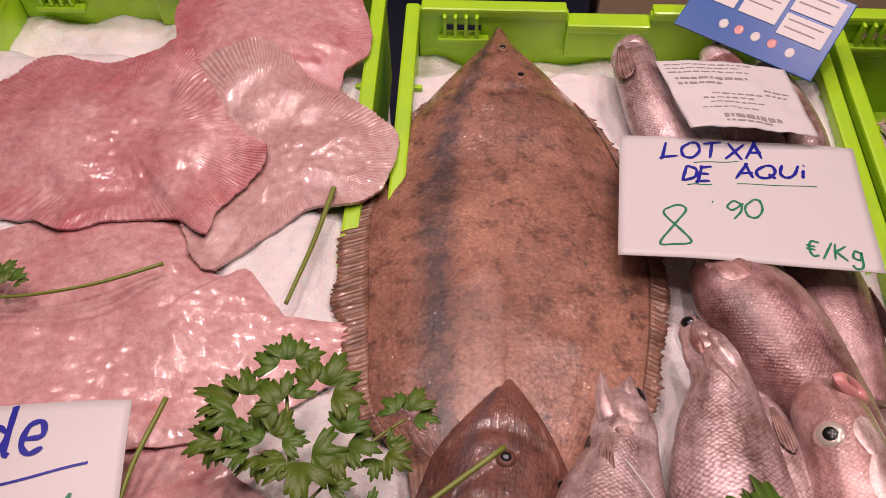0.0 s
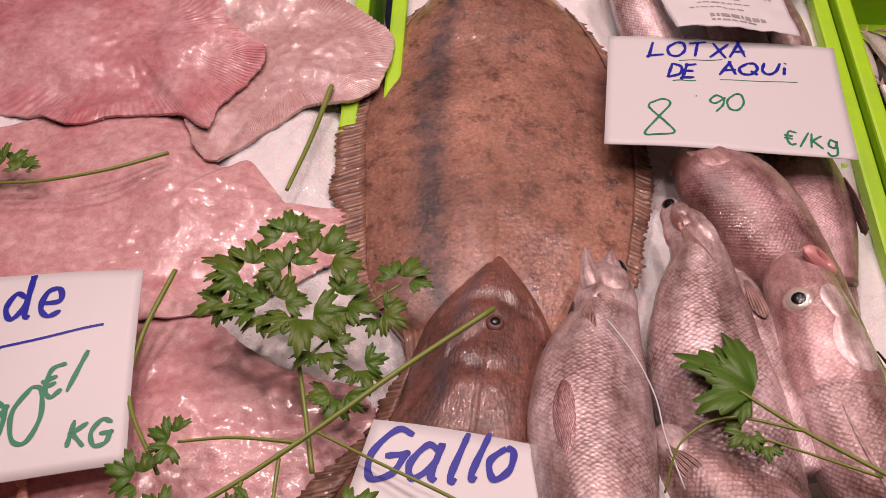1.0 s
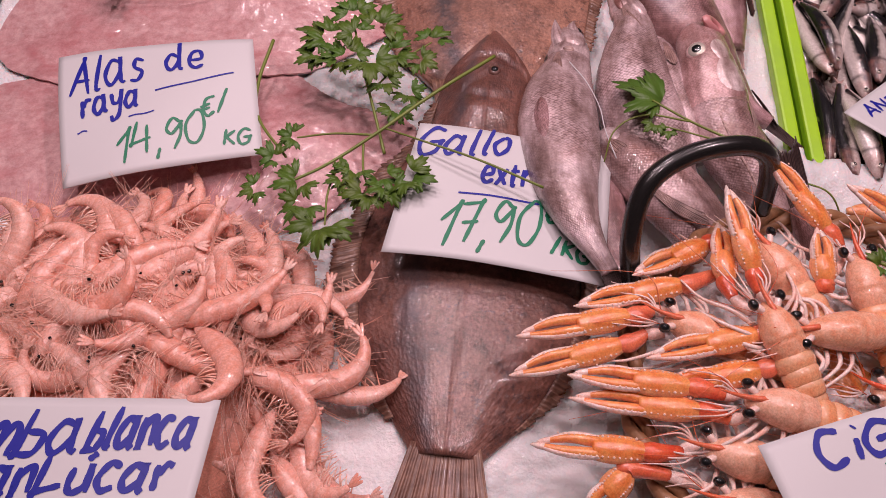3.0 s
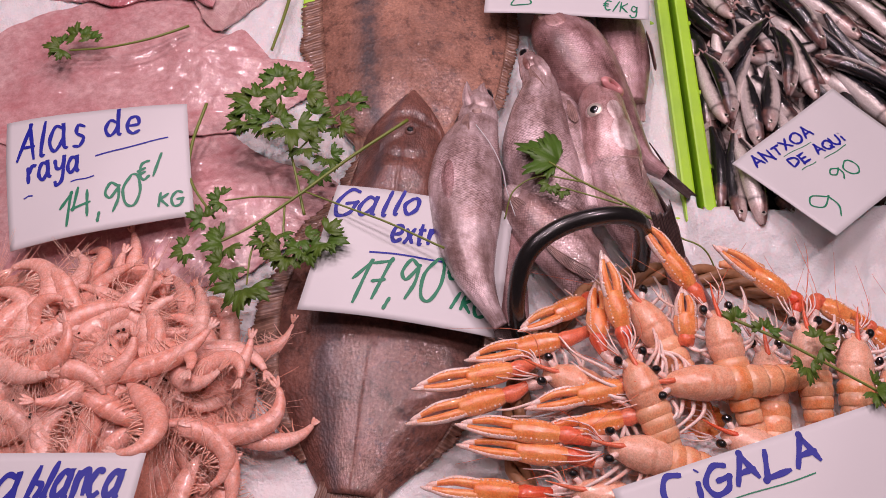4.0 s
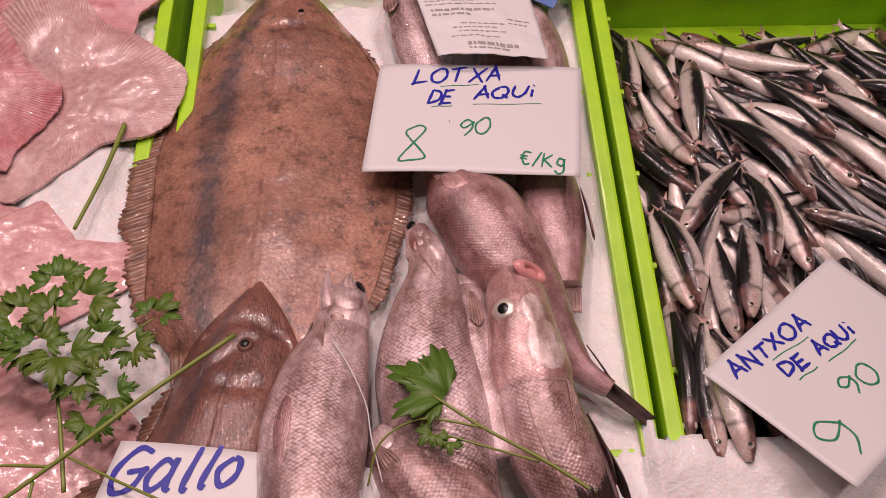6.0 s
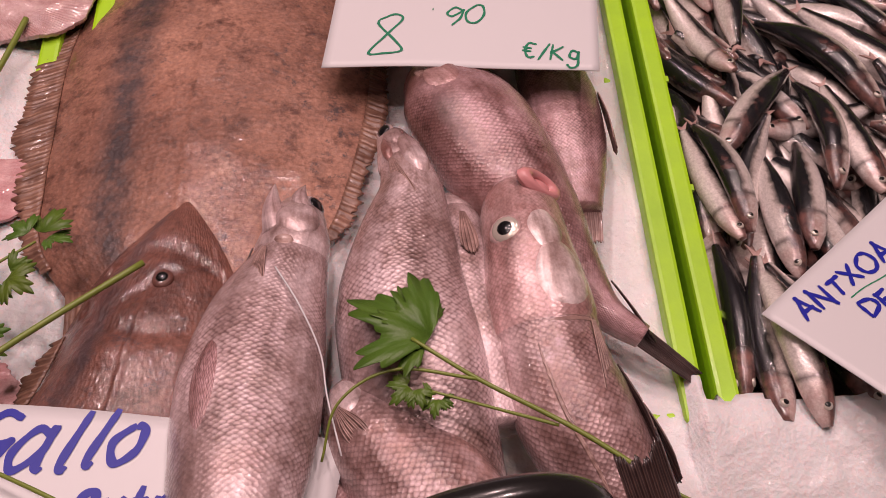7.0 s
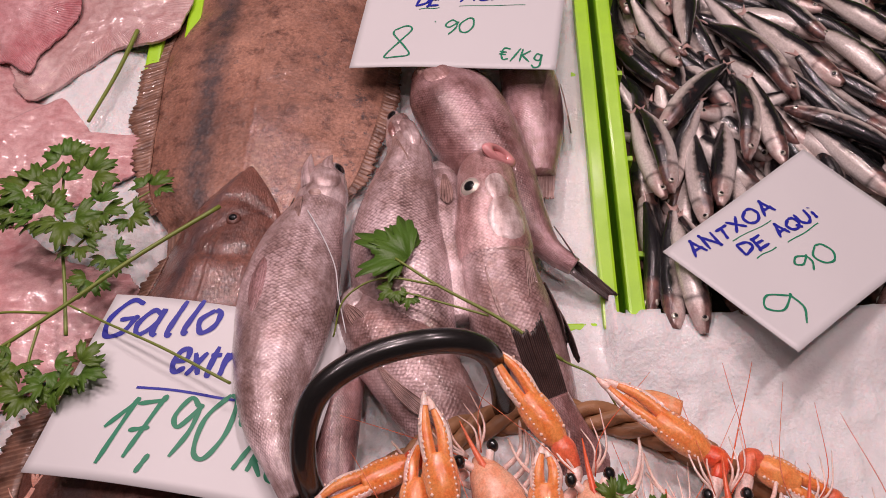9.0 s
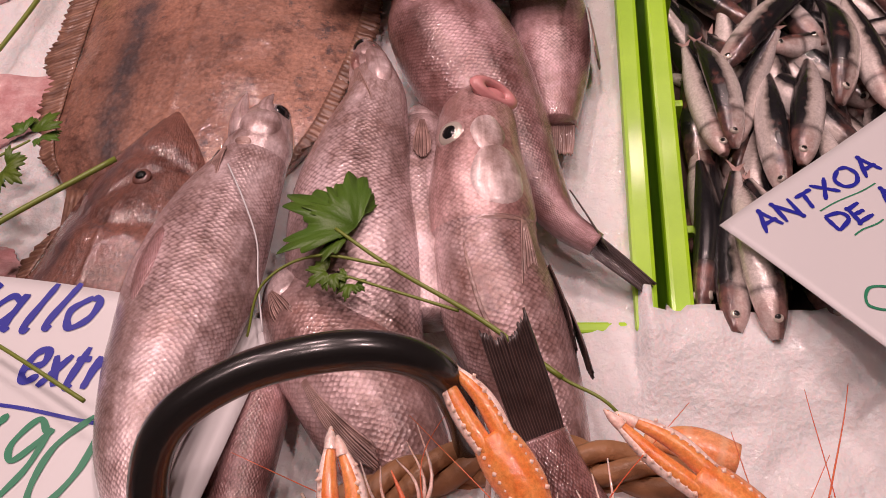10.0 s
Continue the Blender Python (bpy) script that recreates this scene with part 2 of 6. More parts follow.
def anchovy_skin():
    """Black back, silver flank and rosy head; UV x from snout to tail in metres, UV y round the body."""
    m, nt, b = shader("anchovy_skin", 0.24, coat=0.5)
    uv, u, v = uv_parts(nt)
    vec = coords(nt)
    mid, fine = noise_tex(nt, vec, 90, 5), noise_tex(nt, vec, 500, 3)
    info = nt.nodes.new("ShaderNodeObjectInfo")
    vv = maths(nt, "ADD", v, maths(nt, "MULTIPLY", maths(nt, "ADD", mid, -0.5), 0.12))
    body = ramp(nt, vv, [(0.0, (0.66, 0.58, 0.54)), (0.14, (0.86, 0.81, 0.78)), (0.25, (0.62, 0.56, 0.52)), (0.285, (0.26, 0.23, 0.21)), (0.315, (0.012, 0.012, 0.014)),
                         (0.685, (0.012, 0.012, 0.014)), (0.715, (0.26, 0.23, 0.21)), (0.75, (0.62, 0.56, 0.52)), (0.86, (0.86, 0.81, 0.78)), (1.0, (0.66, 0.58, 0.54))])
    body = mix(nt, 0.55, body, ramp(nt, fine, [(0.3, (0.6, 0.58, 0.58)), (0.7, (1.3, 1.3, 1.3))]), "MULTIPLY")
    body = mix(nt, maths(nt, "MULTIPLY", info.outputs["Random"], 0.35), body, mix(nt, 1.0, body, (0.72, 0.66, 0.63), "MULTIPLY"))
    rosy = maths(nt, "MULTIPLY", ramp(nt, u, [(0.020, (0.55,) * 3), (0.036, (0, 0, 0))]), ramp(nt, mid, [(0.35, (0.2,) * 3), (0.6, (1, 1, 1))]))
    body = mix(nt, rosy, body, (0.40, 0.20, 0.17))
    body = mix(nt, ramp(nt, maths(nt, "ABSOLUTE", maths(nt, "ADD", u, -0.0315)), [(0.0, (0.75,) * 3), (0.0016, (0, 0, 0))]), body, (0.05, 0.035, 0.035))
    col = mix(nt, ramp(nt, noise_tex(nt, vec, 45, 4), [(0.60, (0, 0, 0)), (0.76, (0.35,) * 3)]), body, (0.36, 0.14, 0.11))
    nt.links.new(col, b.inputs["Base Color"])
    silver = ramp(nt, vv, [(0.28, (0.15,) * 3), (0.34, (0, 0, 0)), (0.66, (0, 0, 0)), (0.72, (0.15,) * 3)])
    nt.links.new(silver, b.inputs["Metallic"])
    bump(nt, b, maths(nt, "ADD", fine, mid), 0.35, 0.001)
    wet(nt, b, 220.0, 0.3, 0.8, 0.08)
    return m


def leaf_material():
    m, nt, b = shader("parsley_leaf", 0.42, spec=0.4)
    vec = coords(nt)
    mid, fine = noise_tex(nt, vec, 60, 4), noise_tex(nt, vec, 500, 3)
    info = nt.nodes.new("ShaderNodeObjectInfo")
    col = mix(nt, mid, (0.040, 0.080, 0.009), (0.125, 0.185, 0.022))
    col = mix(nt, maths(nt, "MULTIPLY", info.outputs["Random"], 0.5), col, (0.05, 0.16, 0.02))
    nt.links.new(col, b.inputs["Base Color"])
    bump(nt, b, fine, 0.3, 0.001)
    return m


def crate_material():
    m, nt, b = shader("lime_green_plastic", 0.38, coat=0.15)
    vec = coords(nt)
    big, fine = noise_tex(nt, vec, 14, 6, 0.7), noise_tex(nt, vec, 400, 3)
    col = mix(nt, ramp(nt, big, [(0.4, (0, 0, 0)), (0.7, (1, 1, 1))]), (0.38, 0.70, 0.015), (0.30, 0.58, 0.02))
    nt.links.new(col, b.inputs["Base Color"])
    nt.links.new(ramp(nt, big, [(0.3, (0.28,) * 3), (0.7, (0.5,) * 3)]), b.inputs["Roughness"])
    bump(nt, b, fine, 0.15, 0.0006)
    return m


ICE = ice_material()
LIME = crate_material()
BROWN_FLAT = flat_skin("brown_flatfish_skin", (0.285, 0.140, 0.096), (0.120, 0.052, 0.036), (0.390, 0.212, 0.150), (0.06, 0.05, 0.055))
RED_FLAT = flat_skin("reddish_flatfish_skin", (0.165, 0.068, 0.050), (0.078, 0.030, 0.023), (0.235, 0.110, 0.082), (0.09, 0.06, 0.065))
PINK_RAY = ray_flesh("pink_skate_flesh", (0.46, 0.195, 0.208), (0.42, 0.068, 0.096), (0.55, 0.315, 0.322), 180, 0.8)
SMOOTH_RAY = ray_flesh("smooth_skate_flesh", (0.51, 0.262, 0.265), (0.47, 0.14, 0.155), (0.58, 0.36, 0.355), 180, 0.12)
PALE_RAY = ray_flesh("pale_skate_flesh", (0.46, 0.295, 0.282), (0.44, 0.205, 0.196), (0.53, 0.385, 0.367), 180, 0.6)
LOTXA = fish_skin("rosy_grey_fish_skin", (0.25, 0.140, 0.120), (0.40, 0.28, 0.27), (0.58, 0.47, 0.47), (0.48, 0.36, 0.36), 0.0026, 0.12)
LOTXA_PALE = fish_skin("pale_fish_skin", (0.31, 0.21, 0.19), (0.47, 0.37, 0.37), (0.66, 0.57, 0.58), (0.56, 0.46, 0.47), 0.0026, 0.14)
LOTXA_DARK = fish_skin("purple_brown_fish_skin", (0.19, 0.090, 0.082), (0.31, 0.18, 0.175), (0.50, 0.37, 0.37), (0.39, 0.255, 0.26), 0.0022, 0.10)
HEAD_SKIN = fish_skin("silvery_head_skin", (0.44, 0.32, 0.31), (0.60, 0.49, 0.50), (0.78, 0.69, 0.69), (0.72, 0.63, 0.64), 0.0020, 0.2, 0.28, 0.2)
HEAD_SILVER = fish_skin("bright_silver_cheek", (0.50, 0.39, 0.37), (0.60, 0.50, 0.49), (0.70, 0.62, 0.61), (0.72, 0.63, 0.62), 0.0020, 0.15, 0.30, 0.15)
HEAD_DARK = fish_skin("rosy_brown_head_skin", (0.27, 0.125, 0.108), (0.40, 0.24, 0.23), (0.64, 0.50, 0.49), (0.50, 0.34, 0.33), 0.0024, 0.12, 0.28, 0.5)
EYE_DULL = plain("dull_grey_iris", (0.16, 0.14, 0.15), 0.15, 0.3, 300, 0.0, coat=0.8)


def ray_fin(name, membrane, ray):
    """Frayed fin skin with bony rays; UV x counts across the rays."""
    m, nt, b = shader(name, 0.4, coat=0.4)
    uv, u, v = uv_parts(nt)
    vec = coords(nt)
    line = maths(nt, "SINE", maths(nt, "ADD", maths(nt, "MULTIPLY", u, 900.0), maths(nt, "MULTIPLY", noise_tex(nt, vec, 60), 3.0)))
    col = mix(nt, ramp(nt, line, [(0.2, (0, 0, 0)), (0.9, (1, 1, 1))]), membrane, ray)
    col = mix(nt, 0.8, col, ramp(nt, noise_tex(nt, vec, 70, 5), [(0.36, (0.5, 0.45, 0.45)), (0.62, (1.3, 1.3, 1.3))]), "MULTIPLY")
    nt.links.new(col, b.inputs["Base Color"])
    bump(nt, b, line, 0.35, 0.0008)
    return m


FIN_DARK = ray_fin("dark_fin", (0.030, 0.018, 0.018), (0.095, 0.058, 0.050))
FIN_BROWN = ray_fin("brown_fin", (0.30, 0.19, 0.165), (0.42, 0.28, 0.25))
FLAT_FIN = ray_fin("flatfish_fin", (0.20, 0.104, 0.072), (0.28, 0.160, 0.112))
MOUTH = plain("pink_mouth", (0.62, 0.27, 0.27), 0.3, 0.2, 200, 0.3, coat=0.5)
EYE_RING = plain("silvery_iris", (0.60, 0.55, 0.48), 0.2, 0.3, 400, 0.0, metal=0.4)
PUPIL = plain("black_pupil", (0.006, 0.006, 0.007), 0.06, 0.1, 200, coat=1.0)
CARD = plain("white_card", (0.63, 0.63, 0.64), 0.42, 0.02, 40, 0.03)
INK_BLUE = plain("blue_marker", (0.004, 0.008, 0.30), 0.5, 0.25, 150)
INK_GREEN = plain("green_marker", (0.01, 0.20, 0.10), 0.5, 0.25, 150)
INK_GREY = plain("grey_print", (0.30, 0.28, 0.28), 0.6, 0.2, 300)
PRAWN = shell_material("pink_prawn_shell", (0.79, 0.41, 0.33), (0.76, 0.29, 0.19), (0.83, 0.57, 0.49), 100, (0.74, 0.31, 0.21), 0.6, (0.76, 0.34, 0.24))
PRAWN_RED = shell_material("orange_prawn_legs", (0.80, 0.42, 0.32), (0.76, 0.28, 0.17), (0.84, 0.60, 0.50))
SCAMPI = shell_material("orange_langoustine_shell", (0.80, 0.30, 0.075), (0.74, 0.17, 0.025), (0.84, 0.44, 0.20), 0, None, 0.3, (0.84, 0.62, 0.52), 0.40)
SCAMPI_TAIL = shell_material("peach_langoustine_tail", (0.80, 0.36, 0.16), (0.76, 0.24, 0.07), (0.82, 0.54, 0.36), 62, None, 0.4)
SCAMPI_HEAD = shell_material("pale_langoustine_head", (0.80, 0.44, 0.28), (0.76, 0.30, 0.15), (0.84, 0.62, 0.50), 0, None, 0.5, (0.84, 0.60, 0.50), 0.34)
SCAMPI_RED = shell_material("red_langoustine_joint", (0.74, 0.12, 0.035), (0.66, 0.05, 0.015), (0.82, 0.36, 0.20), 0, None, 0.4, (0.82, 0.46, 0.34), 0.36)
SCAMPI_PALE = shell_material("pale_langoustine_leg", (0.86, 0.66, 0.59), (0.84, 0.50, 0.40), (0.88, 0.76, 0.71))
ANCHOVY = anchovy_skin()
LEAF = leaf_material()
STEM = plain("parsley_stem", (0.17, 0.22, 0.035), 0.4, 0.25, 120, 0.2)
BLACK_TUBE = plain("black_rubber_handle", (0.012, 0.011, 0.011), 0.25, 0.4, 60, 0.15, coat=0.4)
WICKER = plain("brown_wicker", (0.30, 0.15, 0.07), 0.5, 0.45, 150, 0.6, coat=0.15)
BLUE_TAG = plain("blue_plastic", (0.015, 0.10, 0.38), 0.3, 0.15, 60)
TOMATO = plain("red_skin", (0.55, 0.02, 0.01), 0.2, 0.1, 60, coat=0.6)
STEEL = plain("brushed_steel", (0.45, 0.45, 0.46), 0.35, 0.15, 120, 0.1, metal=0.9)
FLOOR = plain("grey_floor_tiles", (0.25, 0.24, 0.23), 0.4, 0.2, 12, 0.1)
WALL = plain("white_hall_wall", (0.7, 0.68, 0.66), 0.7, 0.06, 8, 0.05)
CEILING = plain("pale_hall_ceiling", (0.6, 0.58, 0.57), 0.8, 0.06, 8, 0.05)
NAVY = plain("navy_blue_plastic", (0.008, 0.012, 0.05), 0.4, 0.2, 40)
BEIGE = plain("beige_board", (0.42, 0.30, 0.24), 0.5, 0.2, 40)


# ---- builders ----
def mesh_object(name, verts, faces, material, uvs=None, parent=None, label="", smooth=True):
    me = bpy.data.meshes.new(name)
    me.from_pydata([tuple(v) for v in verts], [], faces)
    if uvs is not None:
        layer = me.uv_layers.new(name="UVMap")
        idx = np.empty(len(me.loops), dtype=np.int32)
        me.loops.foreach_get("vertex_index", idx)
        layer.data.foreach_set("uv", np.asarray(uvs, dtype=np.float32)[idx].ravel())
    me.materials.append(material)
    if smooth:
        me.polygons.foreach_set("use_smooth", np.ones(len(me.polygons), dtype=bool))
    me.update()
    ob = new(name, me)
    if parent is not None:
        ob.parent = parent
    if label:
        tagged(ob, label)
    return ob


def part(name, bm, material, parent, label="", smooth=False):
    me = bpy.data.meshes.new(name)
    bm.to_mesh(me)
    bm.free()
    me.materials.append(material)
    if smooth:
        me.polygons.foreach_set("use_smooth", np.ones(len(me.polygons), dtype=bool))
    ob = new(name, me)
    ob.parent = parent
    if label:
        tagged(ob, label)
    return ob


def thing(name, label, category, m=None, group="", kind="thing"):
    ob = new(name)
    ob.empty_display_size = 0.02
    if m is not None:
        ob.matrix_world = m
    return tagged(ob, label, category, group, kind)


def box_bm(x0, y0, z0, x1, y1, z1, bevel=0.002, bm=None):
    own = bm is None
    bm = bmesh.new() if own else bm
    made = bmesh.ops.create_cube(bm, size=1, matrix=Matrix.Translation(((x0 + x1) / 2, (y0 + y1) / 2, (z0 + z1) / 2)) @ Matrix.Diagonal((x1 - x0, y1 - y0, z1 - z0, 1)))
    if bevel:
        edges = list({e for v in made["verts"] for e in v.link_edges})
        bmesh.ops.bevel(bm, geom=edges, offset=bevel, segments=2, affect="EDGES", profile=0.6)
    return bm


def spline(points, n):
    """n points along a smooth curve through the given ones."""
    p = np.array(points, float)
    k = len(p)
    ext = np.vstack([2 * p[0] - p[1], p, 2 * p[-1] - p[-2]])
    out = []
    for s in np.linspace(0, k - 1, n):
        i = min(int(s), k - 2)
        t = s - i
        a, b, c, d = ext[i:i + 4]
        out.append(0.5 * (2 * b + (c - a) * t + (2 * a - 5 * b + 4 * c - d) * t * t + (3 * b - a - 3 * c + d) * t ** 3))
    return np.array(out)


def ring_spline(points, n):
    p = np.array(points, float)
    k = len(p)
    out = []
    for s in np.linspace(0, k, n, endpoint=False):
        i = int(s)
        t = s - i
        a, b, c, d = p[(i - 1) % k], p[i % k], p[(i + 1) % k], p[(i + 2) % k]
        out.append(0.5 * (2 * b + (c - a) * t + (2 * a - 5 * b + 4 * c - d) * t * t + (3 * b - a - 3 * c + d) * t ** 3))
    return np.array(out)


def smooth_values(values, n):
    return np.maximum(spline([(v, 0) for v in values], n)[:, 0], 0.0)


def loft(path, half_w, half_h, sides=16, up=(0, 0, 1), flatten=0.0, ripple=None):
    """Tube along a path with elliptic sections. Returns verts, faces, uvs (metres along, 0 to 1 round from below)."""
    path = np.array(path, float)
    tang = np.gradient(path, axis=0)
    tang /= np.linalg.norm(tang, axis=1)[:, None] + 1e-12
    up = np.array(up, float)
    along = np.concatenate([[0], np.cumsum(np.linalg.norm(np.diff(path, axis=0), axis=1))])
    verts, uvs, faces = [], [], []
    for i, (c, t) in enumerate(zip(path, tang)):
        r = np.cross(t, up)
        r /= np.linalg.norm(r) + 1e-12
        u = np.cross(r, t)
        for j in range(sides + 1):
            a = 2 * math.pi * j / sides - math.pi / 2
            k = 1.0 if ripple is None else ripple(i / (len(path) - 1), j / sides)
            sx, sz = math.cos(a), math.sin(a)
            if sz < 0:
                sz *= 1 - flatten
            verts.append(c + k * (r * half_w[i] * sx + u * half_h[i] * sz))
            uvs.append((along[i], j / sides))
    s = sides + 1
    for i in range(len(path) - 1):
        for j in range(sides):
            faces.append((i * s + j, i * s + j + 1, (i + 1) * s + j + 1, (i + 1) * s + j))
    faces.append(tuple(range(sides))[::-1])
    faces.append(tuple((len(path) - 1) * s + j for j in range(sides)))
    return verts, faces, uvs


def tube(name, points, radius, material, parent=None, n=24, sides=8, taper=1.0, label=""):
    p = spline(points, n)
    r = radius * np.linspace(1, taper, n)
    up = (0.13, 0.21, 0.97)
    v, f, uv = loft(p, r, r, sides, up)
    return mesh_object(name, v, f, material, uv, parent, label)


def ball(name, at, radius, material, parent, squash=(1, 1, 1), m=None):
    bm = bmesh.new()
    bmesh.ops.create_uvsphere(bm, u_segments=14, v_segments=9, radius=radius, matrix=Matrix.Translation(at) @ (m or Matrix()) @ Matrix.Diagonal((*squash, 1)))
    return part(name, bm, material, parent, smooth=True)


def smoothstep(a, b, x):
    t = np.clip((x - a) / (b - a), 0, 1)
    return t * t * (3 - 2 * t)


# the crates lean: their rims rise towards the back
SLOPE = 0.178


def rim_z(y):
    return SLOPE * (y - 0.2)


def ice_z(x, y):
    """Height of the ice bed, without its lumps."""
    left = max(0.050, rim_z(y) - 0.020)
    right = max(-0.004, rim_z(y) - 0.012)
    dip = 0.052 * float(smoothstep(0.73, 0.82, y))
    left, right = left - dip, right - dip
    left += 0.016 * float(smoothstep(-0.07, -0.12, x)) * float(smoothstep(0.36, 0.50, y))
    k = float(smoothstep(0.10, 0.36, x))
    return left * (1 - k) + right * k


# ---- the hall and the stall ----
def slab(name, x0, y0, z0, x1, y1, z1, material, label, category):
    bm = box_bm(x0, y0, z0, x1, y1, z1, 0.0)
    me = bpy.data.meshes.new(name)
    bm.to_mesh(me)
    bm.free()
    me.materials.append(material)
    return tagged(new(name, me), label, category, kind="structure")


slab("floor", -4, -4, -1.05, 4, 5, -0.95, FLOOR, "grey tiled market hall floor", "floor")
slab("ceiling", -4, -4, 3.0, 4, 5, 3.1, CEILING, "pale market hall ceiling", "ceiling")
slab("wall_north", -4, 5, -0.95, 4, 5.1, 3.0, WALL, "plain pale market hall wall", "wall")
slab("wall_south", -4, -4.1, -0.95, 4, -4, 3.0, WALL, "plain pale market hall wall", "wall")
slab("wall_west", -4.1, -4, -0.95, -4, 5, 3.0, WALL, "plain pale market hall wall", "wall")
slab("wall_east", 4, -4, -0.95, 4.1, 5, 3.0, WALL, "plain pale market hall wall", "wall")

counter = thing("stall_counter", "brushed steel fish counter under the crates and ice", "counter", kind="structure")
part("counter_top", box_bm(-1.0, -0.62, -0.34, 1.6, 1.3, -0.30, 0.004), STEEL, counter)
part("counter_body", box_bm(-0.95, -0.57, -0.95, 1.55, 1.25, -0.341, 0.004), STEEL, counter)
part("front_lip", box_bm(-1.0, -0.62, -0.299, 1.6, -0.60, -0.02, 0.004), STEEL, counter)
back_box = thing("storage_box", "dark navy plastic storage box behind the crates", "box")
part("body", box_bm(-0.45, 1.0, -0.299, 0.19, 1.25, 0.12, 0.01), NAVY, back_box)
back_board = thing("box", "beige cardboard box behind the crates", "box")
part("body", box_bm(0.20, 1.0, -0.299, 0.62, 1.22, 0.10, 0.006), BEIGE, back_board)


def ice_bed():
    """One crushed-ice sheet: a front slope and the fillings of two crates."""
    step = 0.0045
    xs, ys = np.arange(-0.70, 1.25, step), np.arange(-0.58, 0.89, step)
    verts, faces = [], []
    for y in ys:
        for x in xs:
            z = ice_z(x, y)
            n = noise.noise((x * 14, y * 14, 3.1)) * 0.006 + noise.noise((x * 48, y * 48, 7.7)) * 0.0035 + noise.noise((x * 130, y * 130, 1.7)) * 0.0022
            edge = 0.217 + 0.008 * noise.noise((x * 26, 0.5, 2.2)) + 0.004 * noise.noise((x * 90, 0.5, 4.2))
            if y > edge and (x > 0.424 or 0.409 < x < 0.424 and y > 0.215):
                z, n = -0.27, 0
            elif y > 0.45 and -0.072 < x < -0.038 or y > (0.878 if x < -0.06 else 0.838) or x < -0.515 and y > 0.22:
                z, n = -0.27, 0
            if y > 0.74:
                n += 0.012 * noise.noise((x * 22, y * 22, 9.0))
            elif x > 0.40 and 0.13 < y < 0.23:
                z += 0.022 * float(smoothstep(0.13, 0.20, y))
            verts.append((x, y, z + n))
    w = len(xs)
    for j in range(len(ys) - 1):
        for i in range(w - 1):
            a = j * w + i
            faces.append((a, a + 1, a + w + 1, a + w))
    ob = mesh_object("ice_bed", verts, faces, ICE)
    return tagged(ob, "crushed white ice heaped over and between the fish crates", "ice", kind="stuff")


ice_bed()


def crate(x0, x1, label, y1=0.845):
    """A lime fish crate: four walls with a rim, a floor, grips and ribs; it leans with its back up."""
    y0, depth, t = 0.205, 0.150, 0.009
    root = thing("fish_crate", label, "crate", group="green fish crates")
    root.matrix_world = Matrix.Translation((0, 0.2, 0)) @ Matrix.Rotation(math.atan(SLOPE), 4, "X") @ Matrix.Translation((0, -0.2, 0))
    part("crate_floor", box_bm(x0 + t, y0 + t, -depth, x1 - t, y1 - t, -depth + t, 0.002), LIME, root)
    for name, a in (("side_wall", (x0 + 0.004, y0, x0 + 0.004 + t, y1)), ("side_wall", (x1 - 0.004 - t, y0, x1 - 0.004, y1)),
                    ("front_wall", (x0 + 0.02, y0 + 0.001, x1 - 0.02, y0 + t))):
        part(name, box_bm(a[0], a[1], -depth, a[2], a[3], -0.004, 0.002), LIME, root)
    # back wall with a lowered middle and a grip opening near each end
    bm = bmesh.new()
    mid0, mid1 = x0 + 0.40 * (x1 - x0), x0 + 0.60 * (x1 - x0)
    box_bm(x0 + 0.014, y1 - t, -depth, x1 - 0.014, y1, -0.055, 0.002, bm)
    for a, b in ((x0 + 0.014, x0 + 0.045), (x0 + 0.085, mid0), (mid1, x1 - 0.085), (x1 - 0.045, x1 - 0.014)):
        box_bm(a, y1 - t, -0.056, b, y1, 0.0, 0.002, bm)
    for a in (x0 + 0.044, x1 - 0.086):
        box_bm(a, y1 - t, -0.056, a + 0.042, y1, -0.034, 0.002, bm)
        box_bm(a, y1 - t, -0.020, a + 0.042, y1, 0.0, 0.002, bm)
    box_bm(mid0 - 0.001, y1 - 2 * t, -0.056, mid1 + 0.001, y1 - 0.002, -0.012, 0.003, bm)
    part("back_wall", bm, LIME, root)
    for a in (x0 + 0.036, x1 - 0.098):
        part("grip_frame", box_bm(a, y1 - t - 0.012, -0.038, a + 0.058, y1 - t - 0.001, -0.031, 0.002), LIME, root)
        for k in range(4):
            part("rib", box_bm(a + 0.006 + 0.012 * k, y1 - t - 0.010, -0.030, a + 0.010 + 0.012 * k, y1 - t - 0.001, -0.002, 0.001), LIME, root)
    # rolled rims
    w = 0.016
    part("rim", box_bm(x0, y0, -0.012, x0 + w, y1, 0.003, 0.003), LIME, root)
    part("rim", box_bm(x1 - w, y0, -0.012, x1, y1, 0.003, 0.003), LIME, root)
    part("rim", box_bm(x0 + w + 0.001, y1 - 0.012, -0.008, mid0 - 0.002, y1 + 0.006, 0.004, 0.003), LIME, root)
    part("rim", box_bm(mid1 + 0.002, y1 - 0.012, -0.008, x1 - w - 0.001, y1 + 0.006, 0.004, 0.003), LIME, root)
    part("rim", box_bm(mid0 - 0.001, y1 - 0.020, -0.020, mid1 + 0.001, y1 + 0.004, -0.009, 0.003), LIME, root)
    for sx in (x0 + 0.014, x1 - 0.024):
        for k in range(5):
            y = y0 + 0.08 + k * 0.11
            part("rib", box_bm(sx, y, -0.13, sx + 0.010, y + 0.006, -0.012, 0.001), LIME, root)
    return root


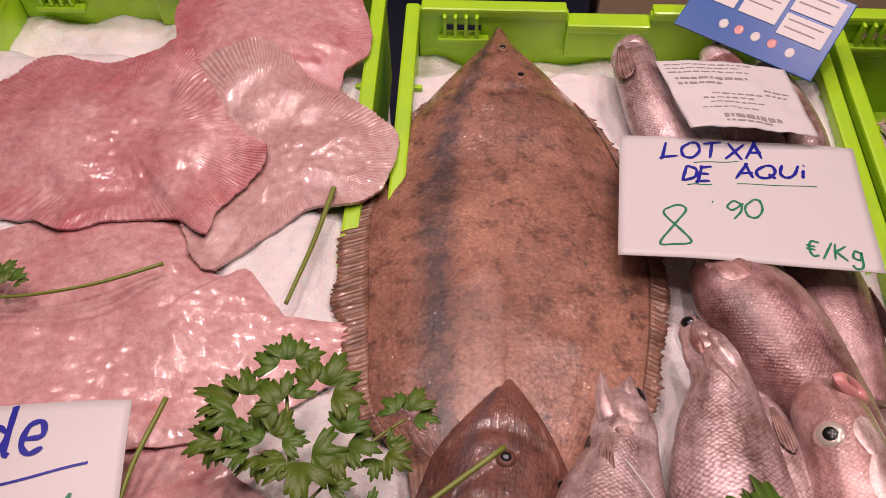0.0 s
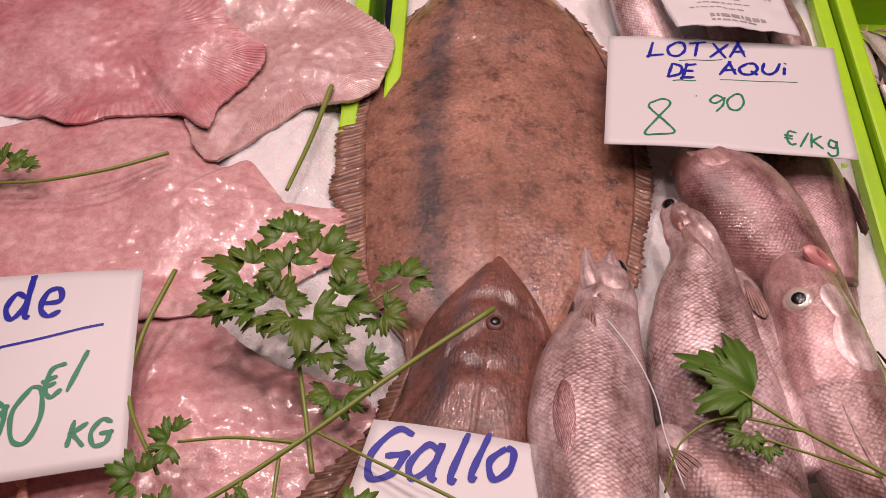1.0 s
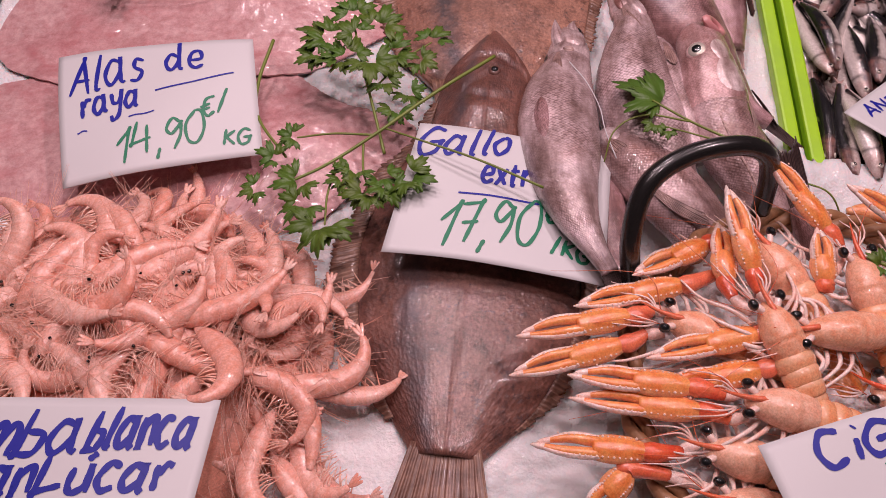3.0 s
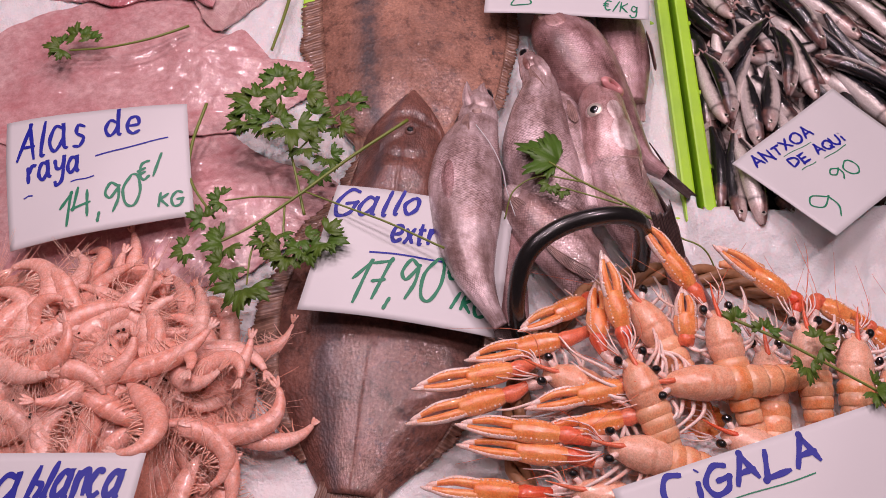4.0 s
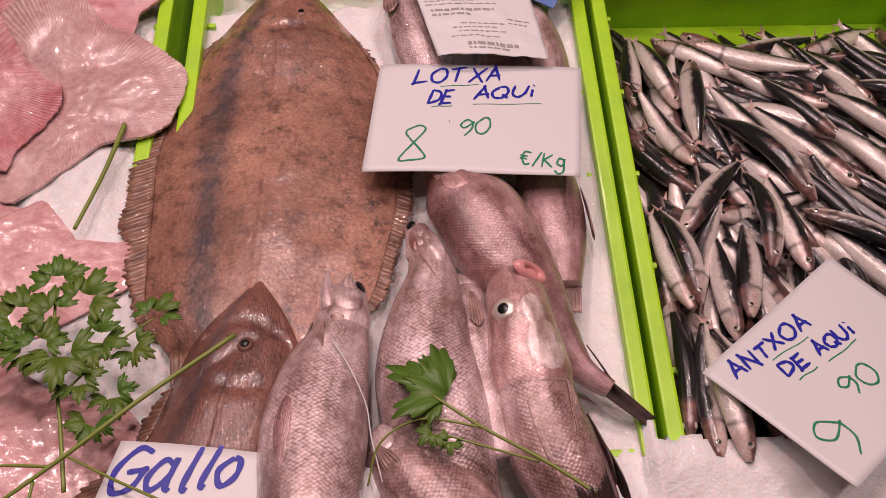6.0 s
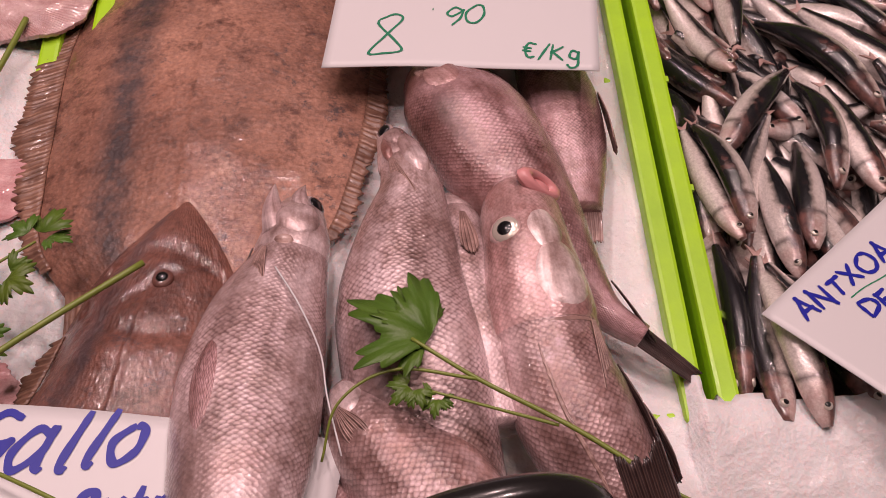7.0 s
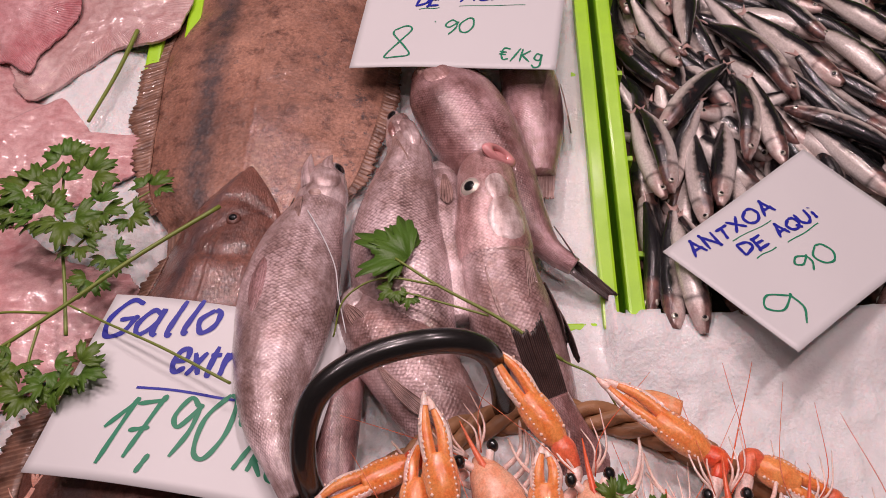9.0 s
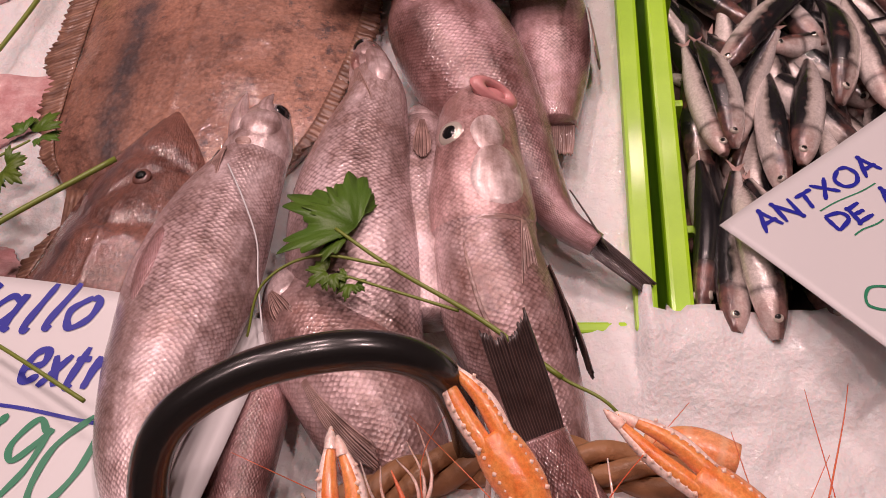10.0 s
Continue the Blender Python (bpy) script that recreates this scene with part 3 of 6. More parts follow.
crate(-0.522, -0.066, "lime green plastic fish crate filled with ice and skate wings", 0.885)
crate(-0.043, 0.413, "lime green plastic fish crate with ice, a flatfish and rosy fish")
crate(0.421, 0.885, "lime green plastic fish crate full of fresh anchovies")


# ---- flatfish ----
def flatfish(label, snout, tail, left, right, base, thick, material, eyes, tail_w, tail_len, group="large flatfish"):
    """Half-widths left and right from snout to tail stalk; base: height of the bed below."""
    root = thing("flatfish", label, "fish", group=group)
    a, b = np.array(snout, float), np.array(tail, float)
    d = (b - a) / np.linalg.norm(b - a)
    side = np.array((-d[1], d[0]))     # to the right of the picture when the snout points away
    length = np.linalg.norm(b - a)
    nu, nv = 110, 72
    wl, wr = smooth_values(left, nu), smooth_values(right, nu)
    verts, uvs, faces = [], [], []

    def height(s, v):
        dome = max(0.0, 1 - abs(v) ** 2.2)
        along = min(1, 0.35 + 2.4 * s) * (1 - 0.55 * s ** 3)
        return 0.002 + thick * dome * along

    for i in range(nu):
        s = i / (nu - 1)
        c = a + d * length * s
        for j in range(nv + 1):
            v = -1 + 2 * j / nv
            w = wr[i] if v > 0 else wl[i]
            x, y = c + side * w * v
            z = base(x, y) + height(s, v)
            z += 0.0016 * math.exp(-(v / 0.02) ** 2) * (s > 0.2)                       # lateral line
            z += 0.0012 * noise.noise((x * 30, y * 30, 5.0)) + 0.0005 * noise.noise((x * 120, y * 120, 5.0))
            z -= 0.0030 * math.exp(-((s - 0.10 - 0.05 * v * v) / 0.010) ** 2) * (abs(v) < 0.8)   # mouth fold
            z -= 0.0030 * math.exp(-((s - 0.235 + 0.07 * v * v) / 0.012) ** 2) * (abs(v) < 0.85)  # gill cover
            z -= 0.0022 * math.exp(-((s - 0.16 + 0.10 * v) / 0.008) ** 2) * (-0.5 < v < 0.7)                  # cheek fold
            z += 0.0035 * noise.noise((x * 14, y * 14, 9.0)) * (s < 0.28)
            verts.append((x, y, z))
            uvs.append((s * length, v))
    w1 = nv + 1
    for i in range(nu - 1):
        for j in range(nv):
            k = i * w1 + j
            faces.append((k, k + 1, k + w1 + 1, k + w1))
    rim = [i * w1 for i in range(nu)] + [(nu - 1) * w1 + j for j in range(1, w1)] + [i * w1 + nv for i in range(nu - 2, -1, -1)] + list(range(nv - 1, 0, -1))
    low = len(verts)
    for k in rim:
        x, y, z = verts[k]
        verts.append((x, y, z - 0.006))
        uvs.append(uvs[k])
    for k in range(len(rim)):
        k2 = (k + 1) % len(rim)
        faces.append((rim[k], rim[k2], low + k2, low + k))
    faces.append(tuple(range(low, len(verts))))
    mesh_object("body", verts, faces, material, uvs, root)
    # fin fringes with raised rays
    for sgn, w in ((-1, wl), (1, wr)):
        fv, ff, fu = [], [], []
        n, m = 300, 5
        for i in range(n):
            s = 0.22 + 0.72 * i / (n - 1)
            q = s * (nu - 1)
            hw = np.interp(q, np.arange(nu), w)
            fin = 0.026 * math.sin(math.pi * min(1, max(0, (s - 0.20) / 0.76))) ** 0.6 * (1 + 0.45 * noise.noise((s * 11, sgn, 7.0))) * (1.0 if sgn < 0 else 0.6)
            for j in range(m):
                r = j / (m - 1)
                ray = 0.0006 * math.sin(i * 1.35) * (0.3 + r)
                fray = (0.005 * noise.noise((i * 0.31, sgn, 3.0)) + 0.003 * noise.noise((i * 1.1, sgn, 5.0))) * r * r
                x, y = a + d * (length * s + 0.35 * fin * r) + side * sgn * (hw * 0.955 + (fin + fray) * r)
                fv.append((x, y, base(x, y) + 0.003 * (1 - r) + 0.003 + ray + 0.003 * noise.noise((s * 25, r * 2, sgn)) * r))
                fu.append((s * length * 1.6, 0.85 + r * 0.1))
        for i in range(n - 1):
            for j in range(m - 1):
                k = i * m + j
                ff.append((k, k + 1, k + m + 1, k + m))
        ob = mesh_object("fin", fv, ff, FLAT_FIN, fu, root)
        ob.modifiers.new("thickness", "SOLIDIFY").thickness = 0.0012
    # tail fan
    tv, tf, tu = [], [], []
    n, m = 60, 10
    for i in range(m):
        r = i / (m - 1)
        for j in range(n + 1):
            v = -1 + 2 * j / n
            hw = (wl[-1] + wr[-1]) * 0.5 * (1 - r) + tail_w * r
            x, y = b + d * (tail_len * r * (1 - 0.12 * v * v) - 0.01) + side * hw * v
            tv.append((x, y, base(x, y) + 0.008 - 0.004 * r + 0.0009 * math.sin(j * 1.9) * (0.3 + r)))
            tu.append((j * 0.0035, 0.8 + 0.1 * v))
    for i in range(m - 1):
        for j in range(n):
            k = i * (n + 1) + j
            tf.append((k, k + 1, k + n + 2, k + n + 1))
    ob = mesh_object("tail_fin", tv, tf, FLAT_FIN, tu, root)
    ob.modifiers.new("thickness", "SOLIDIFY").thickness = 0.0015
    for s, v, r in eyes:
        i = int(s * (nu - 1))
        w = wr[i] if v > 0 else wl[i]
        x, y = a + d * length * s + side * w * v
        z = base(x, y) + height(s, v)
        lid = ball("eye_bulge", (x, y, z - 0.001), r * 1.7, material, root, (1, 1.1, 0.5))
        ball("eye", (x, y, z + r * 0.35), r, PUPIL, lid, (1, 1, 0.55))
    return root


def bed_turbot(x, y):
    return max(0.050, rim_z(y) - 0.020) - 0.012 * float(smoothstep(0.74, 0.82, y)) + 0.006


def bed_gallo(x, y):
    return 0.054 + 0.010 * float(smoothstep(0.12, 0.30, y))


flatfish("large brown flatfish with dark blotches lying head up on ice", (0.062, 0.818), (0.060, 0.275),
         [0.007, 0.034, 0.068, 0.098, 0.116, 0.122, 0.120, 0.114, 0.108, 0.098, 0.060],
         [0.007, 0.036, 0.074, 0.106, 0.125, 0.136, 0.136, 0.130, 0.120, 0.104, 0.070],
         bed_turbot, 0.030, BROWN_FLAT, [(0.10, 0.10, 0.0035), (0.19, 0.32, 0.0035)], 0.055, 0.07)
flatfish("reddish brown flatfish with grey streaks half under its price card", (0.066, 0.352), (0.008, -0.138),
         [0.010, 0.040, 0.052, 0.060, 0.082, 0.100, 0.108, 0.102, 0.090, 0.062, 0.028],
         [0.012, 0.044, 0.058, 0.066, 0.084, 0.102, 0.112, 0.110, 0.098, 0.074, 0.030],
         bed_gallo, 0.030, RED_FLAT, [(0.165, 0.86, 0.0046), (0.15, 0.10, 0.0040)], 0.044, 0.075)


# ---- skate wings ----
SHEET = np.array([[max(ice_z(-0.60 + 0.005 * i, 0.005 * j), 0.05, rim_z(0.005 * j) + 0.005 if j > 90 else 0.0) for j in range(190)] for i in range(130)])


def sheet_z(field, x, y):
    i, j = min(max((x + 0.60) / 0.005, 0), 128.99), min(max(y / 0.005, 0), 188.99)
    a, b = int(i), int(j)
    p, q = i - a, j - b
    return (field[a, b] * (1 - q) + field[a, b + 1] * q) * (1 - p) + (field[a + 1, b] * (1 - q) + field[a + 1, b + 1] * q) * p


def softened(field, times=5):
    out = field.copy()
    for _ in range(times):
        pad = np.pad(out, 1, mode="edge")
        out = (pad[:-2, 1:-1] + pad[2:, 1:-1] + pad[1:-1, :-2] + pad[1:-1, 2:] + 2 * pad[1:-1, 1:-1]) / 6
    return out


def skate_wing(label, outline, thick, material, turn=0.0, fold=0.004, rays=0.0006, seed=1.0):
    """A thin slack wing draped over what lies below it; thick: height of its meaty middle; rays: height of the fin rays towards the rim."""
    root = thing("skate_wing", label, "fish", group="skate wings")
    bed = softened(SHEET)
    pts = ring_spline(outline, 720)
    c = pts.mean(axis=0)
    n, m = len(pts), 40
    verts, uvs, faces = [], [], []
    for i in range(m + 1):
        r = i / m
        for j in range(n):
            b = 2 * math.pi * j / n
            ragged = 1 + r ** 4 * (0.020 * noise.noise((math.cos(b) * 5, math.sin(b) * 5, seed)) + 0.012 * noise.noise((math.cos(b) * 22, math.sin(b) * 22, seed)) + 0.003 * math.sin(j * math.pi / 2) * (rays > 0))
            x, y = c + (pts[j] - c) * r * ragged
            z = sheet_z(bed, x, y) + 0.0045 + thick * (1 - r ** 1.7)
            z += fold * noise.noise((x * 12, y * 12, seed)) * (1 - 0.5 * r) + 0.0022 * noise.noise((x * 38, y * 38, seed)) + 0.0010 * noise.noise((x * 110, y * 110, 2.0))
            z += rays * math.sin(j * math.pi / 2) * float(smoothstep(0.55, 0.85, r)) * float(smoothstep(-0.35, 0.15, noise.noise((x * 9, y * 9, seed))))
            z += 0.0045 * r ** 8 * max(0.0, noise.noise((math.cos(b) * 3, math.sin(b) * 3, seed + 4)))
            verts.append((x, y, z))
            uvs.append((j / n + turn, r))
    for i in range(m):
        for j in range(n):
            a, b = i * n + j, i * n + (j + 1) % n
            faces.append((a, b, b + n, a + n))
    for x, y, z in verts:
        i, j = int(round((x + 0.60) / 0.005)), int(round(y / 0.005))
        if 0 <= i < 130 and 0 <= j < 190:
            SHEET[i, j] = max(SHEET[i, j], z)
    mesh_object("flesh", verts, faces, material, uvs, root)
    skirt, sk_uv, sk_f = [], [], []
    for k in range(4):
        for j in range(n):
            x, y, z = verts[m * n + j]
            q = (1.0, 1.002, 0.997, 0.985)[k]
            x, y = c + (np.array((x, y)) - c) * q
            skirt.append((x, y, z - (0.0, 0.0010, 0.0026, 0.0042)[k]))
            sk_uv.append((j / n, 1))
    for k in range(3):
        for j in range(n):
            a, b = k * n + j, k * n + (j + 1) % n
            sk_f.append((a, b, b + n, a + n))
    mesh_object("rounded_edge", skirt, sk_f, material, sk_uv, root)
    return root


skate_wing("pale pink skate wing beside the parsley and its price card", [(-0.40, 0.30), (-0.25, 0.315), (-0.185, 0.318), (-0.155, 0.300), (-0.114, 0.266), (-0.071, 0.249), (-0.033, 0.238), (-0.020, 0.210),
           (-0.040, 0.165), (-0.09, 0.125), (-0.150, 0.089), (-0.265, 0.095), (-0.38, 0.09), (-0.50, 0.15), (-0.50, 0.26)], 0.014, SMOOTH_RAY, 0.2, 0.006, 0.0, 1.0)
skate_wing("broad pale pink skate wing with a pointed tip", [(-0.36, 0.51), (-0.332, 0.513), (-0.289, 0.530), (-0.243, 0.535), (-0.218, 0.509), (-0.200, 0.476), (-0.177, 0.455), (-0.155, 0.462), (-0.130, 0.436), (-0.108, 0.411),
           (-0.082, 0.408), (-0.044, 0.414), (-0.028, 0.403), (-0.040, 0.385), (-0.062, 0.360), (-0.085, 0.342), (-0.115, 0.322), (-0.17, 0.295), (-0.28, 0.28), (-0.42, 0.28), (-0.50, 0.34), (-0.47, 0.45)], 0.012, SMOOTH_RAY, 0.7, 0.006, 0.0, 2.0)
skate_wing("deep pink skate wing at the back of the crate", [(-0.285, 0.76), (-0.290, 0.83), (-0.20, 0.862), (-0.115, 0.858), (-0.082, 0.800), (-0.076, 0.745), (-0.098, 0.715), (-0.108, 0.66), (-0.15, 0.64), (-0.25, 0.66)],
           0.016, PINK_RAY, 0.5, 0.006, 0.0006, 3.0)
skate_wing("pale translucent skate wing with fine fin rays", [(-0.250, 0.700), (-0.201, 0.732), (-0.161, 0.724), (-0.127, 0.690), (-0.088, 0.678), (-0.044, 0.640), (-0.036, 0.610), (-0.048, 0.565), (-0.073, 0.545), (-0.110, 0.538),
           (-0.141, 0.504), (-0.167, 0.477), (-0.182, 0.457), (-0.203, 0.467), (-0.216, 0.50), (-0.26, 0.58)], 0.008, PALE_RAY, 0.3, 0.004, 0.0009, 4.0)
skate_wing("raw pink skate wing with red veins on top of the pile", [(-0.50, 0.66), (-0.444, 0.695), (-0.411, 0.730), (-0.346, 0.722), (-0.298, 0.746), (-0.268, 0.748), (-0.243, 0.697), (-0.205, 0.638), (-0.179, 0.612), (-0.160, 0.598),
           (-0.158, 0.576), (-0.175, 0.548), (-0.189, 0.524), (-0.196, 0.492), (-0.231, 0.510), (-0.284, 0.505), (-0.325, 0.492), (-0.369, 0.512), (-0.47, 0.53), (-0.53, 0.60)], 0.016, PINK_RAY, 0.1, 0.007, 0.0008, 5.0)


# ---- round fish ----
def round_fish(label, stations, material, eye=None, mouth=None, plates=(), fins=(), tail=None, roll=0.0, gill=0.25, head=None, jaws=()):
    """stations, snout to tail stalk: x, y, z, half-width, half-height. On the skin a place is given by u along the body and an
    angle round it (0: towards +x, 90: on top). eye: (u, angle, radius, ring); plates: (name, u, angle, du, dangle, lift, material)."""
    root = thing("fish", label, "fish", group="rosy grey fish")
    head = head or HEAD_SKIN
    n, sides = 110, 40
    data = spline(stations, n)
    path, hw, hh = data[:, :3], np.maximum(data[:, 3], 0.0), np.maximum(data[:, 4], 0.0)
    cap = np.sqrt(np.clip(np.arange(n) / 5.0, 0.02, 1.0))
    hw, hh = hw * cap, hh * cap
    up = np.array(Matrix.Rotation(radians(roll), 3, Vector(path[-1] - path[0])) @ Vector((0, 0, 1)))
    seed = stations[0][0] * 40
    cut = int(gill * n)

    def ripple(u, v):
        c, s = math.cos(6.283 * v), math.sin(6.283 * v)
        k = 1 + 0.035 * noise.noise((u * 6, c * 1.5, s * 1.5 + seed)) + 0.010 * noise.noise((u * 22, c * 5, s * 5 + seed))
        if gill:
            k *= 1 - 0.035 * math.exp(-((u - gill - 0.012 * s) / 0.012) ** 2)
            if u < gill:
                k *= 1 + 0.05 * math.exp(-((u - 0.55 * gill) / (0.16 * gill)) ** 2) * math.cos(4 * math.pi * v) + 0.03 * float(smoothstep(0.55 * gill, 0.95 * gill, u))
        return k

    v, f, uv = loft(path, hw, hh, sides, up, 0.15, ripple)
    s1 = sides + 1
    if gill:
        body = [q for q in f if max(q) // s1 > cut]
        front = [q for q in f if max(q) // s1 <= cut]
        mesh_object("body", v, body, material, uv, root)
        mesh_object("head", v[:(cut + 1) * s1], front, head, uv[:(cut + 1) * s1], root, "smooth silvery head with gill cover")
    else:
        mesh_object("body", v, f, material, uv, root)
    tang = np.gradient(path, axis=0)
    tang /= np.linalg.norm(tang, axis=1)[:, None]
    at = np.arange(n) / (n - 1)

    def on_skin(u, angle, out=0.0):
        c = np.array([np.interp(u, at, path[:, k]) for k in range(3)])
        t = np.array([np.interp(u, at, tang[:, k]) for k in range(3)])
        w, h = np.interp(u, at, hw), np.interp(u, at, hh)
        r = np.cross(t, up)
        r /= np.linalg.norm(r)
        q = np.cross(r, t)
        a = radians(angle)
        nrm = -r * math.cos(a) / max(w, 1e-3) + q * math.sin(a) / max(h, 1e-3)
        nrm /= np.linalg.norm(nrm)
        k = ripple(u, ((180 - angle) + 90) / 360)
        return c + k * (-r * w * math.cos(a) + q * h * math.sin(a)) + nrm * out, nrm, t, r

    for name, u0, a0, du, da, lift, mat in plates:
        pv, pf, pu = [], [], []
        rings, around = 8, 32
        for i in range(rings + 1):
            q = i / rings
            for j in range(around):
                b = 2 * math.pi * j / around
                edge = 1 + 0.10 * noise.noise((math.cos(b) * 1.4, math.sin(b) * 1.4, u0 * 30 + a0))
                p, _, _, _ = on_skin(u0 + du * q * edge * math.cos(b), a0 + da * q * edge * math.sin(b), lift * (1 - q ** 4) - 0.0004 * (q == 1))
                pv.append(p)
                pu.append(((u0 + du * q * math.cos(b)) * 0.3, 0.5 + 0.1 * q * math.sin(b)))
        for i in range(rings):
            for j in range(around):
                k, k2 = i * around + j, i * around + (j + 1) % around
                pf.append((k, k2, k2 + around, k + around))
        mesh_object(name, pv, pf, mat, pu, root)
    if eye:
        u, ang, rad, ring = eye
        p, nrm, t, r = on_skin(u, ang)
        m = Vector(nrm).to_track_quat("Z", "Y").to_matrix().to_4x4()
        lid = ball("eye_socket", p - nrm * rad * 0.35, rad * 1.22, head, root, (1, 1, 0.45), m)
        ball("iris", p - nrm * rad * 0.12, rad, EYE_RING if ring else EYE_DULL, lid, (1, 1, 0.34), m)
        ball("pupil", p + nrm * rad * 0.02, rad * (0.66 if ring else 0.82), PUPIL, lid, (1, 1, 0.36), m)
    if mouth:
        u, ang, size = mouth
        p, nrm, t, r = on_skin(u, ang)
        m = Vector(nrm).to_track_quat("Z", "Y").to_matrix().to_4x4()
        # open lips: a soft ring round a dark gap
        lv, lf = [], []
        for a in range(25):
            b = 2 * math.pi * a / 24
            for k in range(9):
                c = 2 * math.pi * k / 8
                rr = size * (1.0 + 0.42 * math.cos(c))
                lv.append(Vector(p) + m.to_3x3() @ Vector((rr * 0.62 * math.cos(b), rr * 1.25 * math.sin(b), size * 0.42 * math.sin(c) + size * 0.25 * math.sin(b))))
        for a in range(24):
            for k in range(8):
                lf.append((a * 9 + k, (a + 1) * 9 + k, (a + 1) * 9 + k + 1, a * 9 + k + 1))
        lips = mesh_object("mouth", lv, lf, MOUTH, None, root, "open pink mouth")
        ball("tongue", p - nrm * size * 0.1, size * 0.75, MOUTH, lips, (0.6, 1.1, 0.35), m)
    for pts, wide in jaws:
        jv, jf, ju = loft(spline(pts, 12), smooth_values([wide, wide * 0.8, wide * 0.45, 0.0006], 12), smooth_values([wide * 0.7, wide * 0.5, wide * 0.35, 0.0006], 12), 10)
        mesh_object("jaw", jv, jf, head, ju, root, "bony open jaw")
    for u, ang, length, width, bend, mat in fins:
        p, nrm, t, r = on_skin(u, ang, -0.0005)
        s = np.cross(nrm, t)
        fv, ff, fu = [], [], []
        a, b = 16, 28
        for i in range(a + 1):
            q = i / a
            for j in range(b + 1):
                w = -1 + 2 * j / b
                fray = 0.06 * noise.noise((j * 0.8, length * 60, 3.0)) * q
                half = width * (0.28 + 0.72 * math.sin(math.pi * min(1, q * 0.62)))
                pos = p + t * length * q * (1 - 0.18 * w * w * q + fray) + s * (half * w + bend * q * q)
                fv.append(pos + nrm * (0.0015 + 0.003 * q * (1 - q) + 0.0003 * math.sin(j * 2.1) * (0.3 + q)))
                fu.append((j * 0.0035, q))
        for i in range(a):
            for j in range(b):
                k = i * (b + 1) + j
                ff.append((k, k + 1, k + b + 2, k + b + 1))
        ob = mesh_object("side_fin", fv, ff, mat, fu, root)
        ob.modifiers.new("thickness", "SOLIDIFY").thickness = 0.0009
    if tail:
        length, half_w, mat, lift = tail
        t = tang[-1]
        flat = np.cross(t, np.array((0, 0, 1.0)))
        flat /= np.linalg.norm(flat)
        fv, ff, fu = [], [], []
        a, b = 14, 36
        for i in range(a + 1):
            q = i / a
            for j in range(b + 1):
                w = -1 + 2 * j / b
                fray = 0.12 * noise.noise((j * 0.9, length * 40, 2.0)) * q
                half = hw[-1] * 0.9 * (1 - q) + half_w * q ** 0.8
                pos = path[-1] - t * 0.004 + t * length * q * (0.86 + 0.14 * abs(w) + fray) + flat * half * w
                fv.append(pos + np.array((0, 0, lift * q + 0.0004 * math.sin(j * 1.7) * (0.3 + q) + 0.002 * math.sin(w * 3) * q)))
                fu.append((j * 0.0035, q))
        for i in range(a):
            for j in range(b):
                k = i * (b + 1) + j
                ff.append((k, k + 1, k + b + 2, k + b + 1))
        ob = mesh_object("tail_fin", fv, ff, mat, fu, root)
        ob.modifiers.new("thickness", "SOLIDIFY").thickness = 0.0012
    return root


gutted = round_fish("rosy silver fish with slack jaw and black eye lying on ice",
                    [(0.142, 0.336, 0.086, 0.012, 0.012), (0.144, 0.312, 0.088, 0.021, 0.019), (0.140, 0.280, 0.088, 0.025, 0.022), (0.129, 0.240, 0.088, 0.037, 0.026), (0.124, 0.195, 0.090, 0.041, 0.028),
                     (0.123, 0.150, 0.094, 0.038, 0.027), (0.123, 0.112, 0.100, 0.031, 0.023), (0.128, 0.070, 0.108, 0.021, 0.016), (0.141, 0.032, 0.112, 0.011, 0.010), (0.152, 0.010, 0.110, 0.008, 0.006)],
                    LOTXA_PALE, eye=(0.065, 38, 0.0072, False), gill=0.20,
                    plates=[("gill_cover", 0.125, 80, 0.050, 42, 0.0022, HEAD_SKIN), ("cheek", 0.075, 95, 0.035, 30, 0.0018, HEAD_SKIN), ("gill_slit", 0.197, 95, 0.012, 16, 0.0008, FIN_BROWN), ("dark_patch", 0.47, 120, 0.07, 12, 0.0006, LOTXA_DARK)],
                    jaws=[([(0.134, 0.300, 0.100), (0.130, 0.320, 0.103), (0.130, 0.340, 0.102)], 0.0100), ([(0.148, 0.312, 0.102), (0.147, 0.326, 0.104), (0.150, 0.337, 0.103)], 0.0085)],
                    fins=[(0.22, 118, 0.030, 0.005, 0.003, FIN_BROWN), (0.20, 160, 0.030, 0.006, 0.0, FIN_DARK)], tail=(0.038, 0.012, FIN_DARK, -0.012))
tube("thread", [(0.137, 0.262, 0.1150), (0.152, 0.235, 0.1140), (0.164, 0.208, 0.106), (0.168, 0.183, 0.100), (0.176, 0.150, 0.096)], 0.0006, CARD, gutted, 20, 5, 1.0, "thin white fishing thread")
round_fish("rosy fish lying crosswise below its neighbours on ice",
           [(0.172, 0.208, 0.062, 0.016, 0.014), (0.190, 0.182, 0.068, 0.030, 0.024), (0.212, 0.152, 0.070, 0.037, 0.027), (0.236, 0.118, 0.070, 0.036, 0.026), (0.258, 0.080, 0.066, 0.030, 0.022), (0.276, 0.040, 0.060, 0.020, 0.014)],
           LOTXA, gill=0, plates=[("gill_cover", 0.12, 110, 0.08, 30, 0.0015, HEAD_SKIN)], fins=[(0.16, 120, 0.028, 0.007, 0.0, FIN_BROWN), (0.5, 130, 0.07, 0.006, 0.01, FIN_BROWN)])
